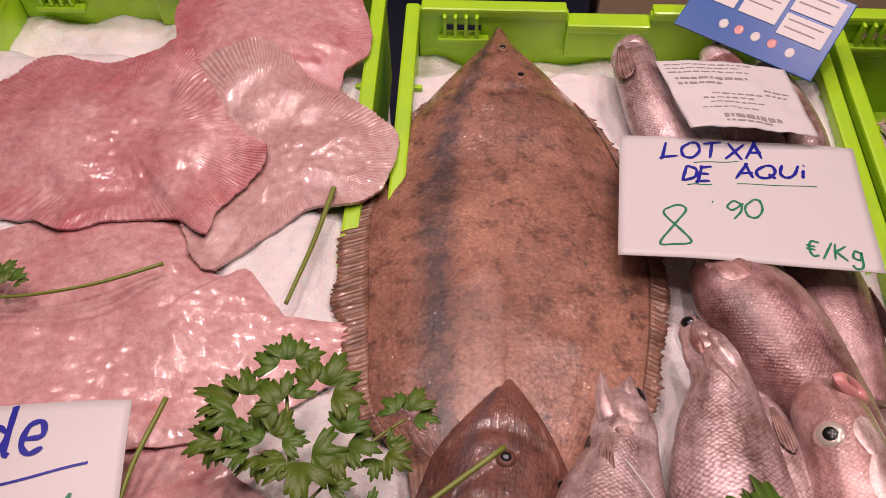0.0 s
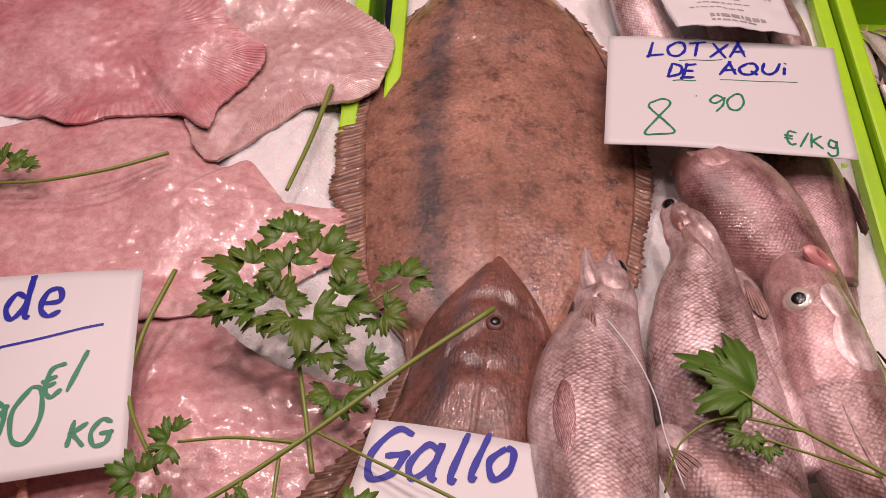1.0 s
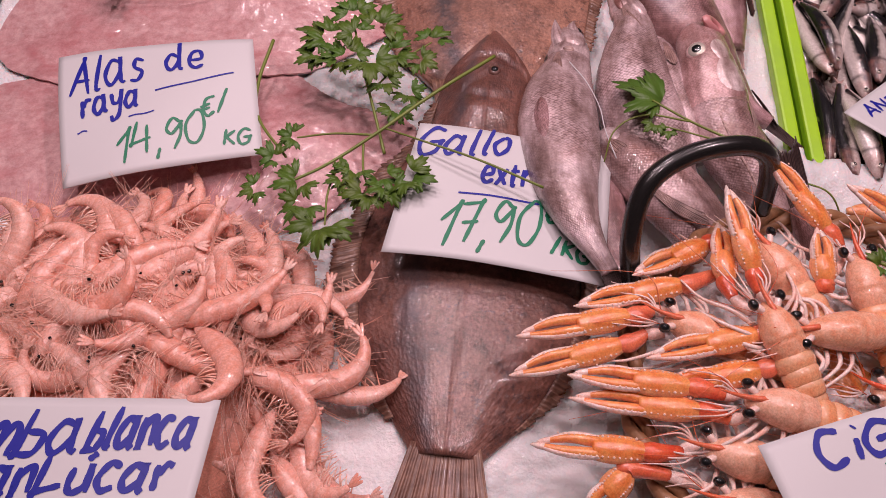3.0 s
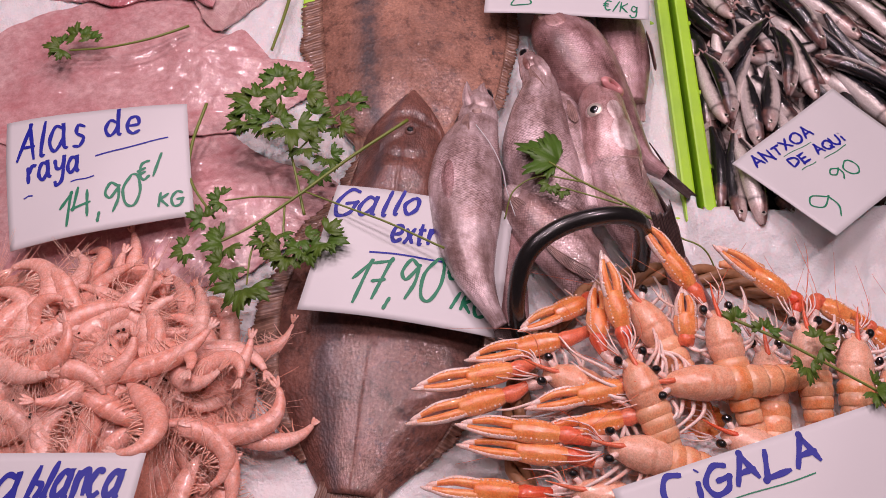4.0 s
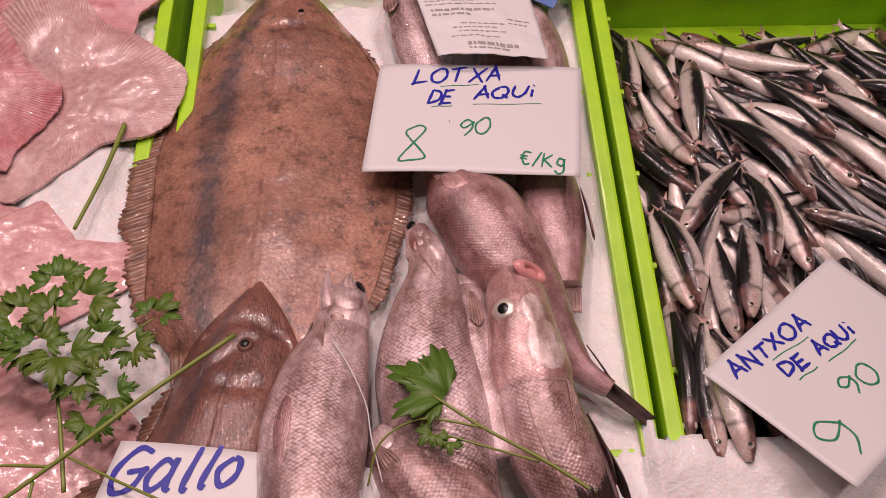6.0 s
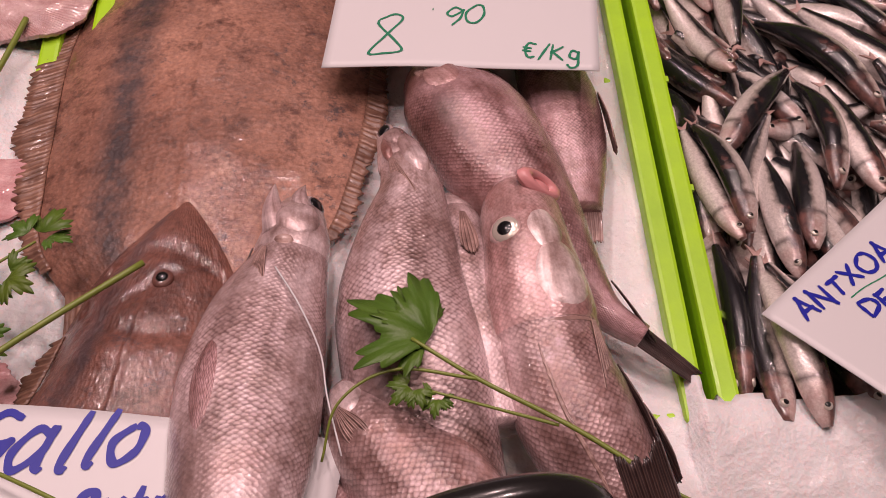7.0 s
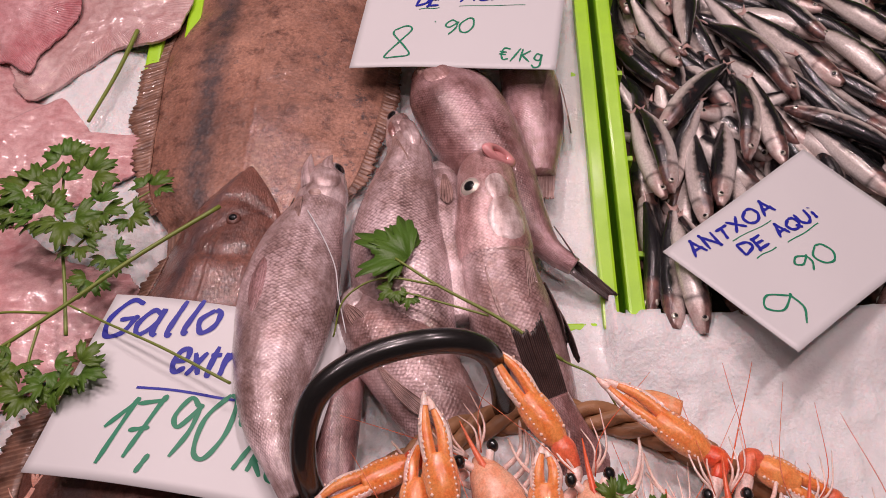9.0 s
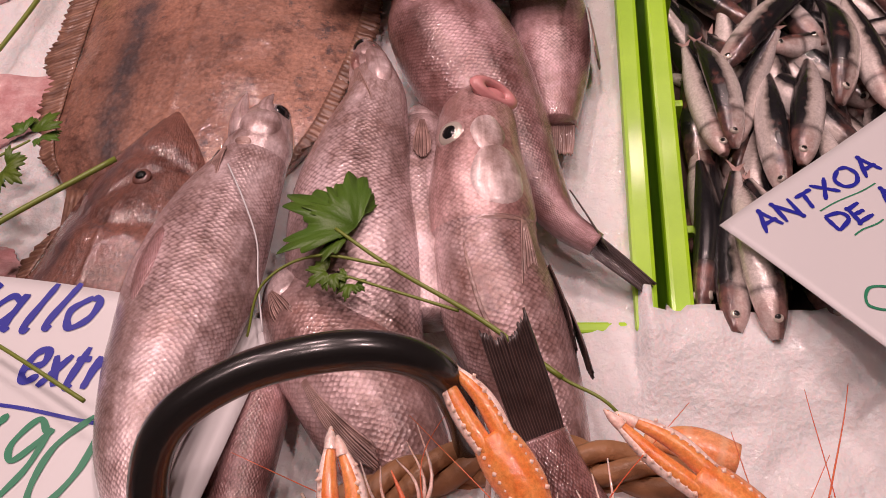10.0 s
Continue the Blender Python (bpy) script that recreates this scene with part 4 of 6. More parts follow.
round_fish("pale rosy fish with open gill lying among others on ice",
           [(0.206, 0.402, 0.084, 0.010, 0.010), (0.211, 0.380, 0.086, 0.015, 0.016), (0.219, 0.345, 0.086, 0.022, 0.021), (0.214, 0.305, 0.082, 0.033, 0.026), (0.211, 0.260, 0.078, 0.042, 0.030),
            (0.216, 0.215, 0.074, 0.044, 0.031), (0.226, 0.175, 0.066, 0.038, 0.028), (0.240, 0.135, 0.056, 0.028, 0.022)],
           LOTXA_PALE, eye=(0.045, 112, 0.0060, False), gill=0.20, roll=8,
           plates=[("lower_jaw", 0.12, 88, 0.050, 30, 0.0022, HEAD_SKIN), ("gill_cover", 0.20, 60, 0.085, 30, 0.0035, HEAD_SKIN), ("throat_fold", 0.17, 118, 0.05, 14, 0.0024, HEAD_DARK), ("lips", 0.105, 85, 0.012, 34, 0.0012, MOUTH)],
           fins=[(0.22, 112, 0.045, 0.006, 0.002, FIN_BROWN)])
round_fish("bluish rosy fish pressed between its neighbours on ice", [(0.246, 0.365, 0.052, 0.010, 0.010), (0.250, 0.32, 0.062, 0.022, 0.020), (0.256, 0.25, 0.062, 0.028, 0.024), (0.264, 0.18, 0.055, 0.022, 0.018)], LOTXA_PALE, gill=0.2, fins=[(0.3, 80, 0.04, 0.006, 0.0, FIN_BROWN)])
round_fish("rosy brown fish with wide open eye and pink tongue on ice",
           [(0.291, 0.350, 0.084, 0.012, 0.010), (0.291, 0.330, 0.084, 0.025, 0.021), (0.293, 0.295, 0.081, 0.031, 0.027), (0.296, 0.255, 0.076, 0.034, 0.029), (0.300, 0.220, 0.070, 0.034, 0.028),
            (0.311, 0.180, 0.064, 0.036, 0.027), (0.326, 0.145, 0.055, 0.031, 0.022), (0.340, 0.100, 0.046, 0.022, 0.016), (0.348, 0.050, 0.040, 0.012, 0.010)],
           LOTXA, eye=(0.245, 121, 0.0100, True), mouth=(0.105, 56, 0.0110), gill=0.45, head=HEAD_DARK,
           plates=[("gill_cover", 0.355, 66, 0.075, 32, 0.0016, HEAD_SILVER), ("cheek", 0.255, 74, 0.05, 22, 0.0010, HEAD_SILVER), ("gill_slit", 0.455, 64, 0.008, 36, 0.0006, FIN_BROWN), ("lateral_line", 0.66, 112, 0.18, 2.5, 0.0007, FIN_BROWN)],
           fins=[(0.46, 42, 0.060, 0.007, -0.002, FIN_BROWN), (0.55, -4, 0.060, 0.012, 0.0, FIN_DARK), (0.62, 4, 0.055, 0.014, 0.0, FIN_DARK)])
round_fish("purple brown fish curving out from under the price card",
           [(0.226, 0.478, 0.070, 0.016, 0.014), (0.246, 0.458, 0.076, 0.036, 0.026), (0.268, 0.420, 0.074, 0.046, 0.031), (0.288, 0.380, 0.066, 0.044, 0.030), (0.310, 0.342, 0.056, 0.034, 0.024),
            (0.329, 0.306, 0.046, 0.022, 0.018), (0.348, 0.274, 0.036, 0.013, 0.013), (0.372, 0.256, 0.030, 0.009, 0.009)],
           LOTXA_DARK, gill=0, head=HEAD_DARK, plates=[("gill_opening", 0.115, 60, 0.04, 13, 0.0010, PUPIL), ("gill_cover", 0.17, 100, 0.05, 22, 0.0008, HEAD_DARK)],
           fins=[(0.10, 118, 0.026, 0.005, 0.0, FIN_BROWN), (0.80, 20, 0.05, 0.004, 0.0, FIN_DARK)], tail=(0.050, 0.0062, FIN_DARK, -0.006))
round_fish("brown fish lying at the crate's edge under another fish", [(0.325, 0.56, 0.060, 0.012, 0.010), (0.338, 0.50, 0.058, 0.028, 0.022), (0.345, 0.43, 0.050, 0.030, 0.022), (0.346, 0.36, 0.040, 0.016, 0.014)],
           LOTXA_DARK, fins=[(0.5, 10, 0.06, 0.012, 0.0, FIN_BROWN)], tail=(0.03, 0.012, FIN_BROWN, 0), gill=0)
round_fish("rosy fish with head raised from the ice beside the paper label",
           [(0.200, 0.768, 0.108, 0.012, 0.010), (0.200, 0.745, 0.110, 0.022, 0.018), (0.204, 0.705, 0.104, 0.024, 0.021), (0.218, 0.65, 0.088, 0.027, 0.024), (0.25, 0.58, 0.070, 0.027, 0.022), (0.26, 0.52, 0.06, 0.012, 0.010)],
           LOTXA_PALE, eye=(0.055, 48, 0.0065, False), gill=0.26, plates=[("gill_cover", 0.16, 85, 0.07, 45, 0.002, HEAD_SKIN)], fins=[(0.24, 130, 0.05, 0.010, 0.0, FIN_BROWN)],
           jaws=[([(0.186, 0.735, 0.112), (0.181, 0.72, 0.113), (0.182, 0.700, 0.110)], 0.006)])
round_fish("rosy brown fish half hidden beneath the paper label", [(0.285, 0.768, 0.106, 0.010, 0.008), (0.292, 0.74, 0.102, 0.022, 0.018), (0.310, 0.67, 0.084, 0.029, 0.023), (0.318, 0.58, 0.066, 0.024, 0.020), (0.32, 0.52, 0.06, 0.010, 0.010)],
           LOTXA_DARK, eye=(0.07, 60, 0.0065, False))
round_fish("rosy fish at the crate wall beneath the paper label", [(0.335, 0.748, 0.100, 0.009, 0.008), (0.345, 0.71, 0.092, 0.022, 0.019), (0.36, 0.64, 0.075, 0.025, 0.021), (0.36, 0.57, 0.062, 0.012, 0.010)],
           LOTXA_PALE, eye=(0.09, 60, 0.006, False))
round_fish("fish with frayed black tail standing up behind the basket", [(0.40, -0.03, 0.035, 0.020, 0.018), (0.368, 0.02, 0.064, 0.028, 0.022), (0.346, 0.054, 0.096, 0.019, 0.014), (0.334, 0.082, 0.114, 0.0125, 0.008)],
           LOTXA_DARK, tail=(0.056, 0.0125, FIN_DARK, 0.010), gill=0)
round_fish("brown fish tail tapering between price card and basket", [(0.168, 0.18, 0.050, 0.018, 0.014), (0.168, 0.12, 0.060, 0.020, 0.016), (0.170, 0.06, 0.066, 0.017, 0.012), (0.174, 0.00, 0.066, 0.010, 0.008)],
           LOTXA_DARK, tail=(0.03, 0.014, FIN_BROWN, 0), gill=0)


# ---- price cards ----
# marker strokes of each written character, ten units tall
PEN = {"L": "1,10 0,0 0,0 7,1", "O": "4,10 0,6 1,1 5,0 8,4 7,9 4,10", "T": "0,9 8,10;4,9.5 3,0", "X": "0,10 7,0;7,10 0,0", "A": "0,0 4,10 4,10 7,0;1,4 7,4", "D": "1,10 0,0;1,10 6,8 6,3 0,0",
       "E": "6,10 1,9 1,9 0,0 0,0 6,0.5;1,5 5,5", "Q": "4,10 0,6 1,1 5,0 8,4 7,9 4,10;5,3 8,-1", "U": "0,10 0,3 3,0 6,3 7,10", "i": "1,6 1,0;1,9 1.3,9.5", "8": "1,9 3.5,10 5,8.5 3,5 0.5,0.6 3,0 6,0.2 4.5,3 1.2,7.5 1,9",
       "9": "5,8 2,10 0,7 2,5 5,8 5,8 5,4 3,0", "0": "3,10 0,6 1,1 4,0 6,4 5,9 3,10", "€": "6,9 2,9 1,4 3,0 6,1;-0.5,6 4,6;-0.5,4 4,4", "/": "4,11 0,-1", "K": "1,10 0,0;6,9 1,5 1,5 6,0",
       "k": "1,10 0,0;5,6 1,3 1,3 5,0", "g": "5,6 2,7 1,3 4,2 5,6 5,6 5,-2 2,-4 0,-2", "a": "5,6 2,7 0,3 2,0 5,3 5,7 5,7 5.5,1 7,0", "l": "2,10 1,1 2.5,0", "s": "5,6 2,7 1.5,4.5 4.5,2.5 3,0 0,0.5",
       "d": "5,5 2,6.5 0,3 2,0 5,3 5.5,10 5.5,10 5.5,1 7,0", "e": "0.5,3 5,4 4,7 1,6 0.5,2 3,0 6,1.5", "r": "0.5,7 1,0;1,4 3,7 5,6.5", "y": "0,7 1,3 4,3 5,7 5,7 4,-2 1,-4 0,-2", "1": "0,6 4,10 4,10 3,0",
       "4": "2,10 0,4 0,4 6,4;5,8 4.5,0", ",": "1,1 0,-2", "7": "0,10 6,10 6,10 3,0;1,5 6,5", "G": "7,9 3,10 0,5 2,0 6,1 7,5 7,5 3,4.5", "o": "3,7 0,4 2,0 5,2 5,6 3,7", "x": "0,7 5,0;5,7 0,0",
       "t": "2,10 2,1 4,0;0,7 5,7", "n": "0,7 0.5,0 0.5,0 1,5 4,7 5,0", "m": "0,7 0,0 0,0 2,7 3.5,6 3.5,0 3.5,0 5,7 7,6 7,0", "b": "1,10 0,0 0,0 4,0 5,4 1,5", "c": "5,6 2,7 0,3 2,0 5,1",
       "S": "6,9 3,10 1,7 5,4 4,0 0,1", "ú": "0,7 0,2 2,0 5,2 5,7 5,7 6,0;3,9 5,11", "C": "6,9 2,10 0,5 2,0 6,1", "N": "0,0 1,10 1,10 6,0 6,0 7,10", ".": "0,5 0.4,5"}


def price_card(label, corners, lines, bend=0.0, sag=0.0, pens=(0.0030, 0.0020), category="price card"):
    """corners: top left, top right, bottom right, bottom left. lines: (text, start u and v, end u and v, v of the top, ink), rules: (None, u0, v0, u1, v1, thick, ink)."""
    root = thing("price_card", label, category, group="handwritten price cards")
    tl, tr, br, bl = [np.array(c, float) for c in corners]
    width = np.linalg.norm(tr - tl)
    tall = np.linalg.norm(bl - tl)
    nrm = np.cross(bl - tl, tr - tl)
    nrm /= np.linalg.norm(nrm)
    if nrm[2] < 0:
        nrm = -nrm

    def at(u, v, h=0.0):
        p = (tl * (1 - u) + tr * u) * (1 - v) + (bl * (1 - u) + br * u) * v
        return p + nrm * (h + bend * (4 * u * (1 - u) - 0.5) + sag * (4 * v * (1 - v) - 0.5) + 0.0006 * math.sin(9 * u + 5 * v))

    n, m = 30, 20
    verts = [at(i / n, j / m, 0.0) for j in range(m + 1) for i in range(n + 1)]
    low = len(verts)
    verts += [at(i / n, j / m, -0.0007) for j in range(m + 1) for i in range(n + 1)]
    w = n + 1
    faces = []
    for j in range(m):
        for i in range(n):
            k = j * w + i
            faces.append((k + w, k + w + 1, k + 1, k))
            faces.append((low + k, low + k + 1, low + k + w + 1, low + k + w))
    edge = list(range(n)) + [j * w + n for j in range(m)] + [m * w + i for i in range(n, 0, -1)] + [j * w for j in range(m, 0, -1)]
    for a, b in zip(edge, edge[1:] + edge[:1]):
        faces.append((a, b, low + b, low + a))
    mesh_object("card", verts, faces, CARD, None, root)
    rng = random.Random(len(label))
    for line in lines:
        if line[0] is None:
            _, u0, v0, u1, v1, thick, ink = line
            vs, fs, k = [], [], 24
            for i in range(k + 1):
                s = i / k
                wob = 0.004 * math.sin(7 * s + u0 * 9)
                for side in (-1, 1):
                    vs.append(at(u0 + (u1 - u0) * s, v0 + (v1 - v0) * s + wob + side * thick * 0.5 / tall, 0.0004))
            for i in range(k):
                fs.append((2 * i, 2 * i + 1, 2 * i + 3, 2 * i + 2))
            mesh_object("underline", vs, fs, ink, None, root)
            continue
        text, u0, v0, u1, v1, vtop, ink = line
        pen = pens[0] if ink is INK_BLUE else pens[1]
        strokes, x0 = [], 0.0
        for ch in text:
            glyph = [[tuple(float(q) for q in p.split(",")) for p in stroke.split()] for stroke in PEN[ch].split(";")]
            hi = max(p[0] for stroke in glyph for p in stroke)
            a, dy, k = radians(rng.uniform(-5, 5)), rng.uniform(-0.4, 0.4), rng.uniform(0.92, 1.06)
            for stroke in glyph:
                strokes.append([(x0 + k * (p[0] * math.cos(a) - p[1] * math.sin(a)) + 0.10 * p[1], k * (p[0] * math.sin(a) + p[1] * math.cos(a)) + dy) for p in stroke])
            x0 += hi * k + 1.8
        w, h = max(p[0] for q in strokes for p in q), max(p[1] for q in strokes for p in q)
        if text == ".":
            w, h = 3.0, 5.0
        vs, fs = [], []
        for stroke in strokes:
            flat = np.array([((u0 + (u1 - u0) * x / w) * width, (v0 + (v1 - v0) * x / w - (v0 - vtop) * y / h) * tall) for x, y in stroke])
            line_n = 8 * len(flat)
            p = spline(flat, line_n)
            t = np.gradient(p, axis=0)
            t /= np.linalg.norm(t, axis=1)[:, None] + 1e-9
            first = len(vs)
            for i in range(line_n):
                half = 0.5 * pen * min(1.0, 0.6 + 0.2 * min(i, line_n - 1 - i)) * (1 + 0.12 * math.sin(i * 0.7 + x0))
                nx, ny = -t[i][1] * half, t[i][0] * half
                for sg in (-1, 1):
                    vs.append(at((p[i][0] + sg * nx) / width, (p[i][1] + sg * ny) / tall, 0.0005 + 0.00002 * (first % 7)))
            fs += [(first + 2 * i, first + 2 * i + 1, first + 2 * i + 3, first + 2 * i + 2) for i in range(line_n - 1)]
        mesh_object("lettering", vs, fs, ink, None, root, smooth=False)
    return root


B, G = INK_BLUE, INK_GREEN
price_card("white card with handwriting priced 8.90 lying on fish", [(0.174, 0.617, 0.103), (0.390, 0.609, 0.100), (0.364, 0.444, 0.104), (0.156, 0.462, 0.100)],
           [("LOTXA", 0.18, 0.20, 0.60, 0.16, 0.05, B), (None, 0.31, 0.225, 0.50, 0.195, 0.0009, G), ("DE", 0.26, 0.39, 0.385, 0.38, 0.26, B), (None, 0.28, 0.42, 0.38, 0.41, 0.0011, G),
            ("AQUi", 0.48, 0.35, 0.77, 0.31, 0.235, B), (None, 0.48, 0.40, 0.81, 0.38, 0.0008, G),
            ("8", 0.15, 0.92, 0.28, 0.90, 0.61, G), (".", 0.365, 0.62, 0.40, 0.62, 0.56, G), ("90", 0.42, 0.69, 0.57, 0.67, 0.54, G), ("€/Kg", 0.72, 0.91, 0.925, 0.95, 0.79, G)], 0.002)
price_card("curled white card handwritten for skate wings lying on the fillets", [(-0.395, 0.277, 0.104), (-0.195, 0.303, 0.108), (-0.170, 0.158, 0.092), (-0.352, 0.110, 0.098)],
           [("Alas", 0.06, 0.36, 0.44, 0.30, 0.07, B), ("de", 0.55, 0.25, 0.74, 0.26, 0.03, B), (None, 0.49, 0.42, 0.89, 0.32, 0.0022, B), ("raya", 0.11, 0.55, 0.40, 0.51, 0.41, B),
            (None, 0.09, 0.65, 0.14, 0.64, 0.0018, B), (None, 0.35, 0.595, 0.48, 0.58, 0.0018, B), ("14,90", 0.27, 0.93, 0.72, 0.84, 0.67, G), ("€/", 0.71, 0.68, 0.85, 0.60, 0.53, G), ("KG", 0.81, 0.90, 0.95, 0.91, 0.78, G)], 0.006, 0.004, (0.0042, 0.0032))
price_card("curled white card handwritten for extra megrim under a fish", [(-0.015, 0.186, 0.108), (0.178, 0.168, 0.078), (0.150, 0.006, 0.096), (-0.048, 0.034, 0.109)],
           [("Gallo", 0.02, 0.27, 0.46, 0.18, 0.05, B), ("extr", 0.36, 0.43, 0.60, 0.41, 0.26, B), (None, 0.27, 0.52, 0.71, 0.52, 0.0022, B), ("17,90", 0.21, 0.92, 0.67, 0.81, 0.60, G), ("€", 0.69, 0.64, 0.75, 0.63, 0.54, G), ("/KG", 0.74, 0.84, 0.92, 0.89, 0.71, G)], 0.008, 0.0, (0.0044, 0.0036))
price_card("white card with blue handwriting for white prawns", [(-0.385, -0.118, 0.134), (-0.162, -0.119, 0.134), (-0.180, -0.275, 0.132), (-0.405, -0.275, 0.132)],
           [("Gamba", 0.03, 0.28, 0.58, 0.28, 0.06, B), ("blanca", 0.61, 0.25, 0.94, 0.23, 0.05, B), ("SanLúcar", 0.24, 0.47, 0.91, 0.44, 0.29, B)], 0.003, 0.0, (0.0050, 0.003))
price_card("white card with blue capitals propped against the langoustines", [(0.231, -0.160, 0.150), (0.478, -0.086, 0.152), (0.520, -0.225, 0.140), (0.272, -0.300, 0.138)],
           [("CiGALA", 0.15, 0.20, 0.70, 0.215, 0.03, B), (None, 0.32, 0.255, 0.66, 0.265, 0.0012, G)], 0.0, 0.0, (0.0050, 0.003))
price_card("white card with handwriting priced 9.90 tilted on the anchovies", [(0.452, 0.262, 0.043), (0.613, 0.391, 0.036), (0.697, 0.266, 0.045), (0.541, 0.146, 0.061)],
           [("ANTXOA", 0.08, 0.17, 0.58, 0.23, 0.06, B), (None, 0.28, 0.225, 0.51, 0.27, 0.0010, G), ("DE", 0.26, 0.36, 0.40, 0.39, 0.26, B), (None, 0.28, 0.41, 0.40, 0.43, 0.0012, G), ("AQUi", 0.46, 0.40, 0.70, 0.445, 0.30, B), (None, 0.46, 0.455, 0.66, 0.475, 0.0012, G),
            ("9", 0.07, 0.88, 0.22, 0.95, 0.60, G), ("90", 0.37, 0.68, 0.57, 0.72, 0.54, G), ("c/kg", 0.76, 0.91, 0.97, 0.96, 0.83, G)], 0.0)


# ---- prawns ----
def hairs(name, strands, radius, material, parent, n=9, sides=4, taper=0.4):
    """Many fine hairs or legs as one part."""
    vs, fs, us = [], [], []
    for pts in strands:
        v, f, uv = loft(spline(pts, n), radius * np.linspace(1, taper, n), radius * np.linspace(1, taper, n), sides, (0.13, 0.21, 0.97))
        k = len(vs)
        vs += v
        us += uv
        fs += [tuple(k + i for i in q) for q in f]
    return tagged(mesh_object(name, vs, fs, material, us, parent), kind="stuff")


def prawn(seed, curl):
    """One prawn lying on its side, snout at +x; about 12 cm along its curve."""
    rng = random.Random(seed)
    root = thing("prawn", "raw pink white-prawn with whiskers lying in a heap", "prawn", group="heap of prawns")
    n = 64
    pts, a, x, y = [], 0.2, 0.0, 0.0
    for i in range(n):
        s = i / (n - 1)
        pts.append((x, y, 0))
        a += curl * (0.2 + 1.4 * float(smoothstep(0.25, 0.8, s))) / n
        x -= 0.112 / n * math.cos(a)
        y -= 0.112 / n * math.sin(a)
    w = smooth_values([0.0010, 0.0058, 0.0092, 0.0108, 0.0112, 0.0110, 0.0104, 0.0092, 0.0074, 0.0052, 0.0030], n)

    def ripple(u, v):
        return (1.05 if u < 0.38 else 1.0) + (0.07 * ((u - 0.36) * 9 % 1.0 - 0.5) if u > 0.36 else 0.0) + 0.05 * noise.noise((u * 8, v * 4, seed))

    vv, f, uv = loft(pts, w, w * 0.72, 14, (0, 0, 1), 0.1, ripple)
    mesh_object("shell", vv, f, PRAWN, uv, root)
    # snout spike, whiskers, legs
    tube("snout_spike", [(0.0, 0, 0.002), (0.012, 0.004, 0.003), (0.024, 0.007, 0.003)], 0.0016, PRAWN_RED, root, 8, 5, 0.2)
    strands = []
    for k in range(14):
        e = rng.uniform(-0.06, 0.06)
        strands.append([(0.004, -0.002, 0.0), (0.022, e * 0.4 - 0.004, 0.006), (0.045 + 0.05 * rng.random(), e, rng.uniform(-0.006, 0.012))])
    hairs("whisker_tuft", strands, 0.00045, PRAWN_RED, root)
    p = np.array(pts)
    t = np.gradient(p, axis=0)
    t /= np.linalg.norm(t, axis=1)[:, None]
    strands = []
    for k in range(20):
        i = int((0.10 + 0.038 * k) * (n - 1))
        inner = np.array((t[i][1], -t[i][0], 0)) * (-1)
        q = p[i] + inner * w[i] * 0.6
        end = p[i] + inner * (w[i] + 0.008 + 0.009 * rng.random()) + t[i] * rng.uniform(-0.010, 0.006)
        strands.append([q, (q + end) / 2 + np.array((0.001, 0, 0.002)), end])
    hairs("leg_fringe", strands, 0.0011, PRAWN_RED, root, 6)
    for z in (-0.003, 0.003):
        ball("eye", (-0.004, 0.0035, z * 1.4 + 0.001), 0.0017, PUPIL, root)
    vs, fs, us = [], [], []
    for k in range(3):
        b = a + (k - 1) * 0.36
        end = p[-1] + np.array((-math.cos(b), -math.sin(b), 0.0)) * 0.013
        vv, f, uv = loft(spline([p[-1], (p[-1] + end) / 2, end], 8), smooth_values([0.0012, 0.0022, 0.0012], 8), np.full(8, 0.0006), 8)
        fs += [tuple(len(vs) + i for i in q) for q in f]
        vs += vv
        us += uv
    mesh_object("tail_fan", vs, fs, PRAWN, us, root)
    return root


def heap_z(x, y):
    """Top of the prawn heap."""
    d = ((x + 0.32) / 0.225) ** 2 + ((y + 0.055) / 0.17) ** 2
    return 0.058 + 0.062 * max(0.0, 1 - d) ** 0.6


rng = random.Random(11)
models = [prawn(3, 1.7), prawn(5, 2.5), prawn(8, 0.9), prawn(13, 3.1)]
spots = []
tries = 0
while len(spots) < 270 and tries < 6000:
    tries += 1
    x, y = rng.uniform(-0.56, -0.075), rng.uniform(-0.25, 0.070)
    if ((x + 0.33) / 0.225) ** 2 + ((y + 0.07) / 0.175) ** 2 > 1.0 or y > 0.045 and x < -0.30 or any((x - a) ** 2 + (y - b) ** 2 < 0.0165 ** 2 for a, b in spots):
        continue
    spots.append((x, y))
for k, (x, y) in enumerate(spots + spots[::5]):
    under = 0.014 if k >= len(spots) else 0.0
    under += 0.030 * (y < -0.085 and x < -0.14) + 0.020 * float(smoothstep(-0.01, 0.05, y)) + 0.006
    m = pose(x, y, heap_z(x, y) - under + rng.uniform(-0.004, 0.006), rng.uniform(-28, 28), rng.uniform(-14, 14), rng.uniform(0, 360))
    s = rng.uniform(0.82, 1.06)
    m = m @ Matrix.Diagonal((s, s * rng.choice((1, -1)), s, 1))
    src = models[k % 4]
    if k < 4:
        src.matrix_world = m
        src.matrix_basis = m
    else:
        c = copy_thing(src, Matrix())
        c.matrix_basis = m
heap = []
for x in np.linspace(-0.56, -0.115, 48):
    for y in np.linspace(-0.25, 0.10, 36):
        heap.append((x, y, max(0.046, heap_z(x, y) - 0.016) + 0.004 * noise.noise((x * 60, y * 60, 1))))
faces = [(i * 36 + j, i * 36 + j + 1, (i + 1) * 36 + j + 1, (i + 1) * 36 + j) for i in range(47) for j in range(35)]
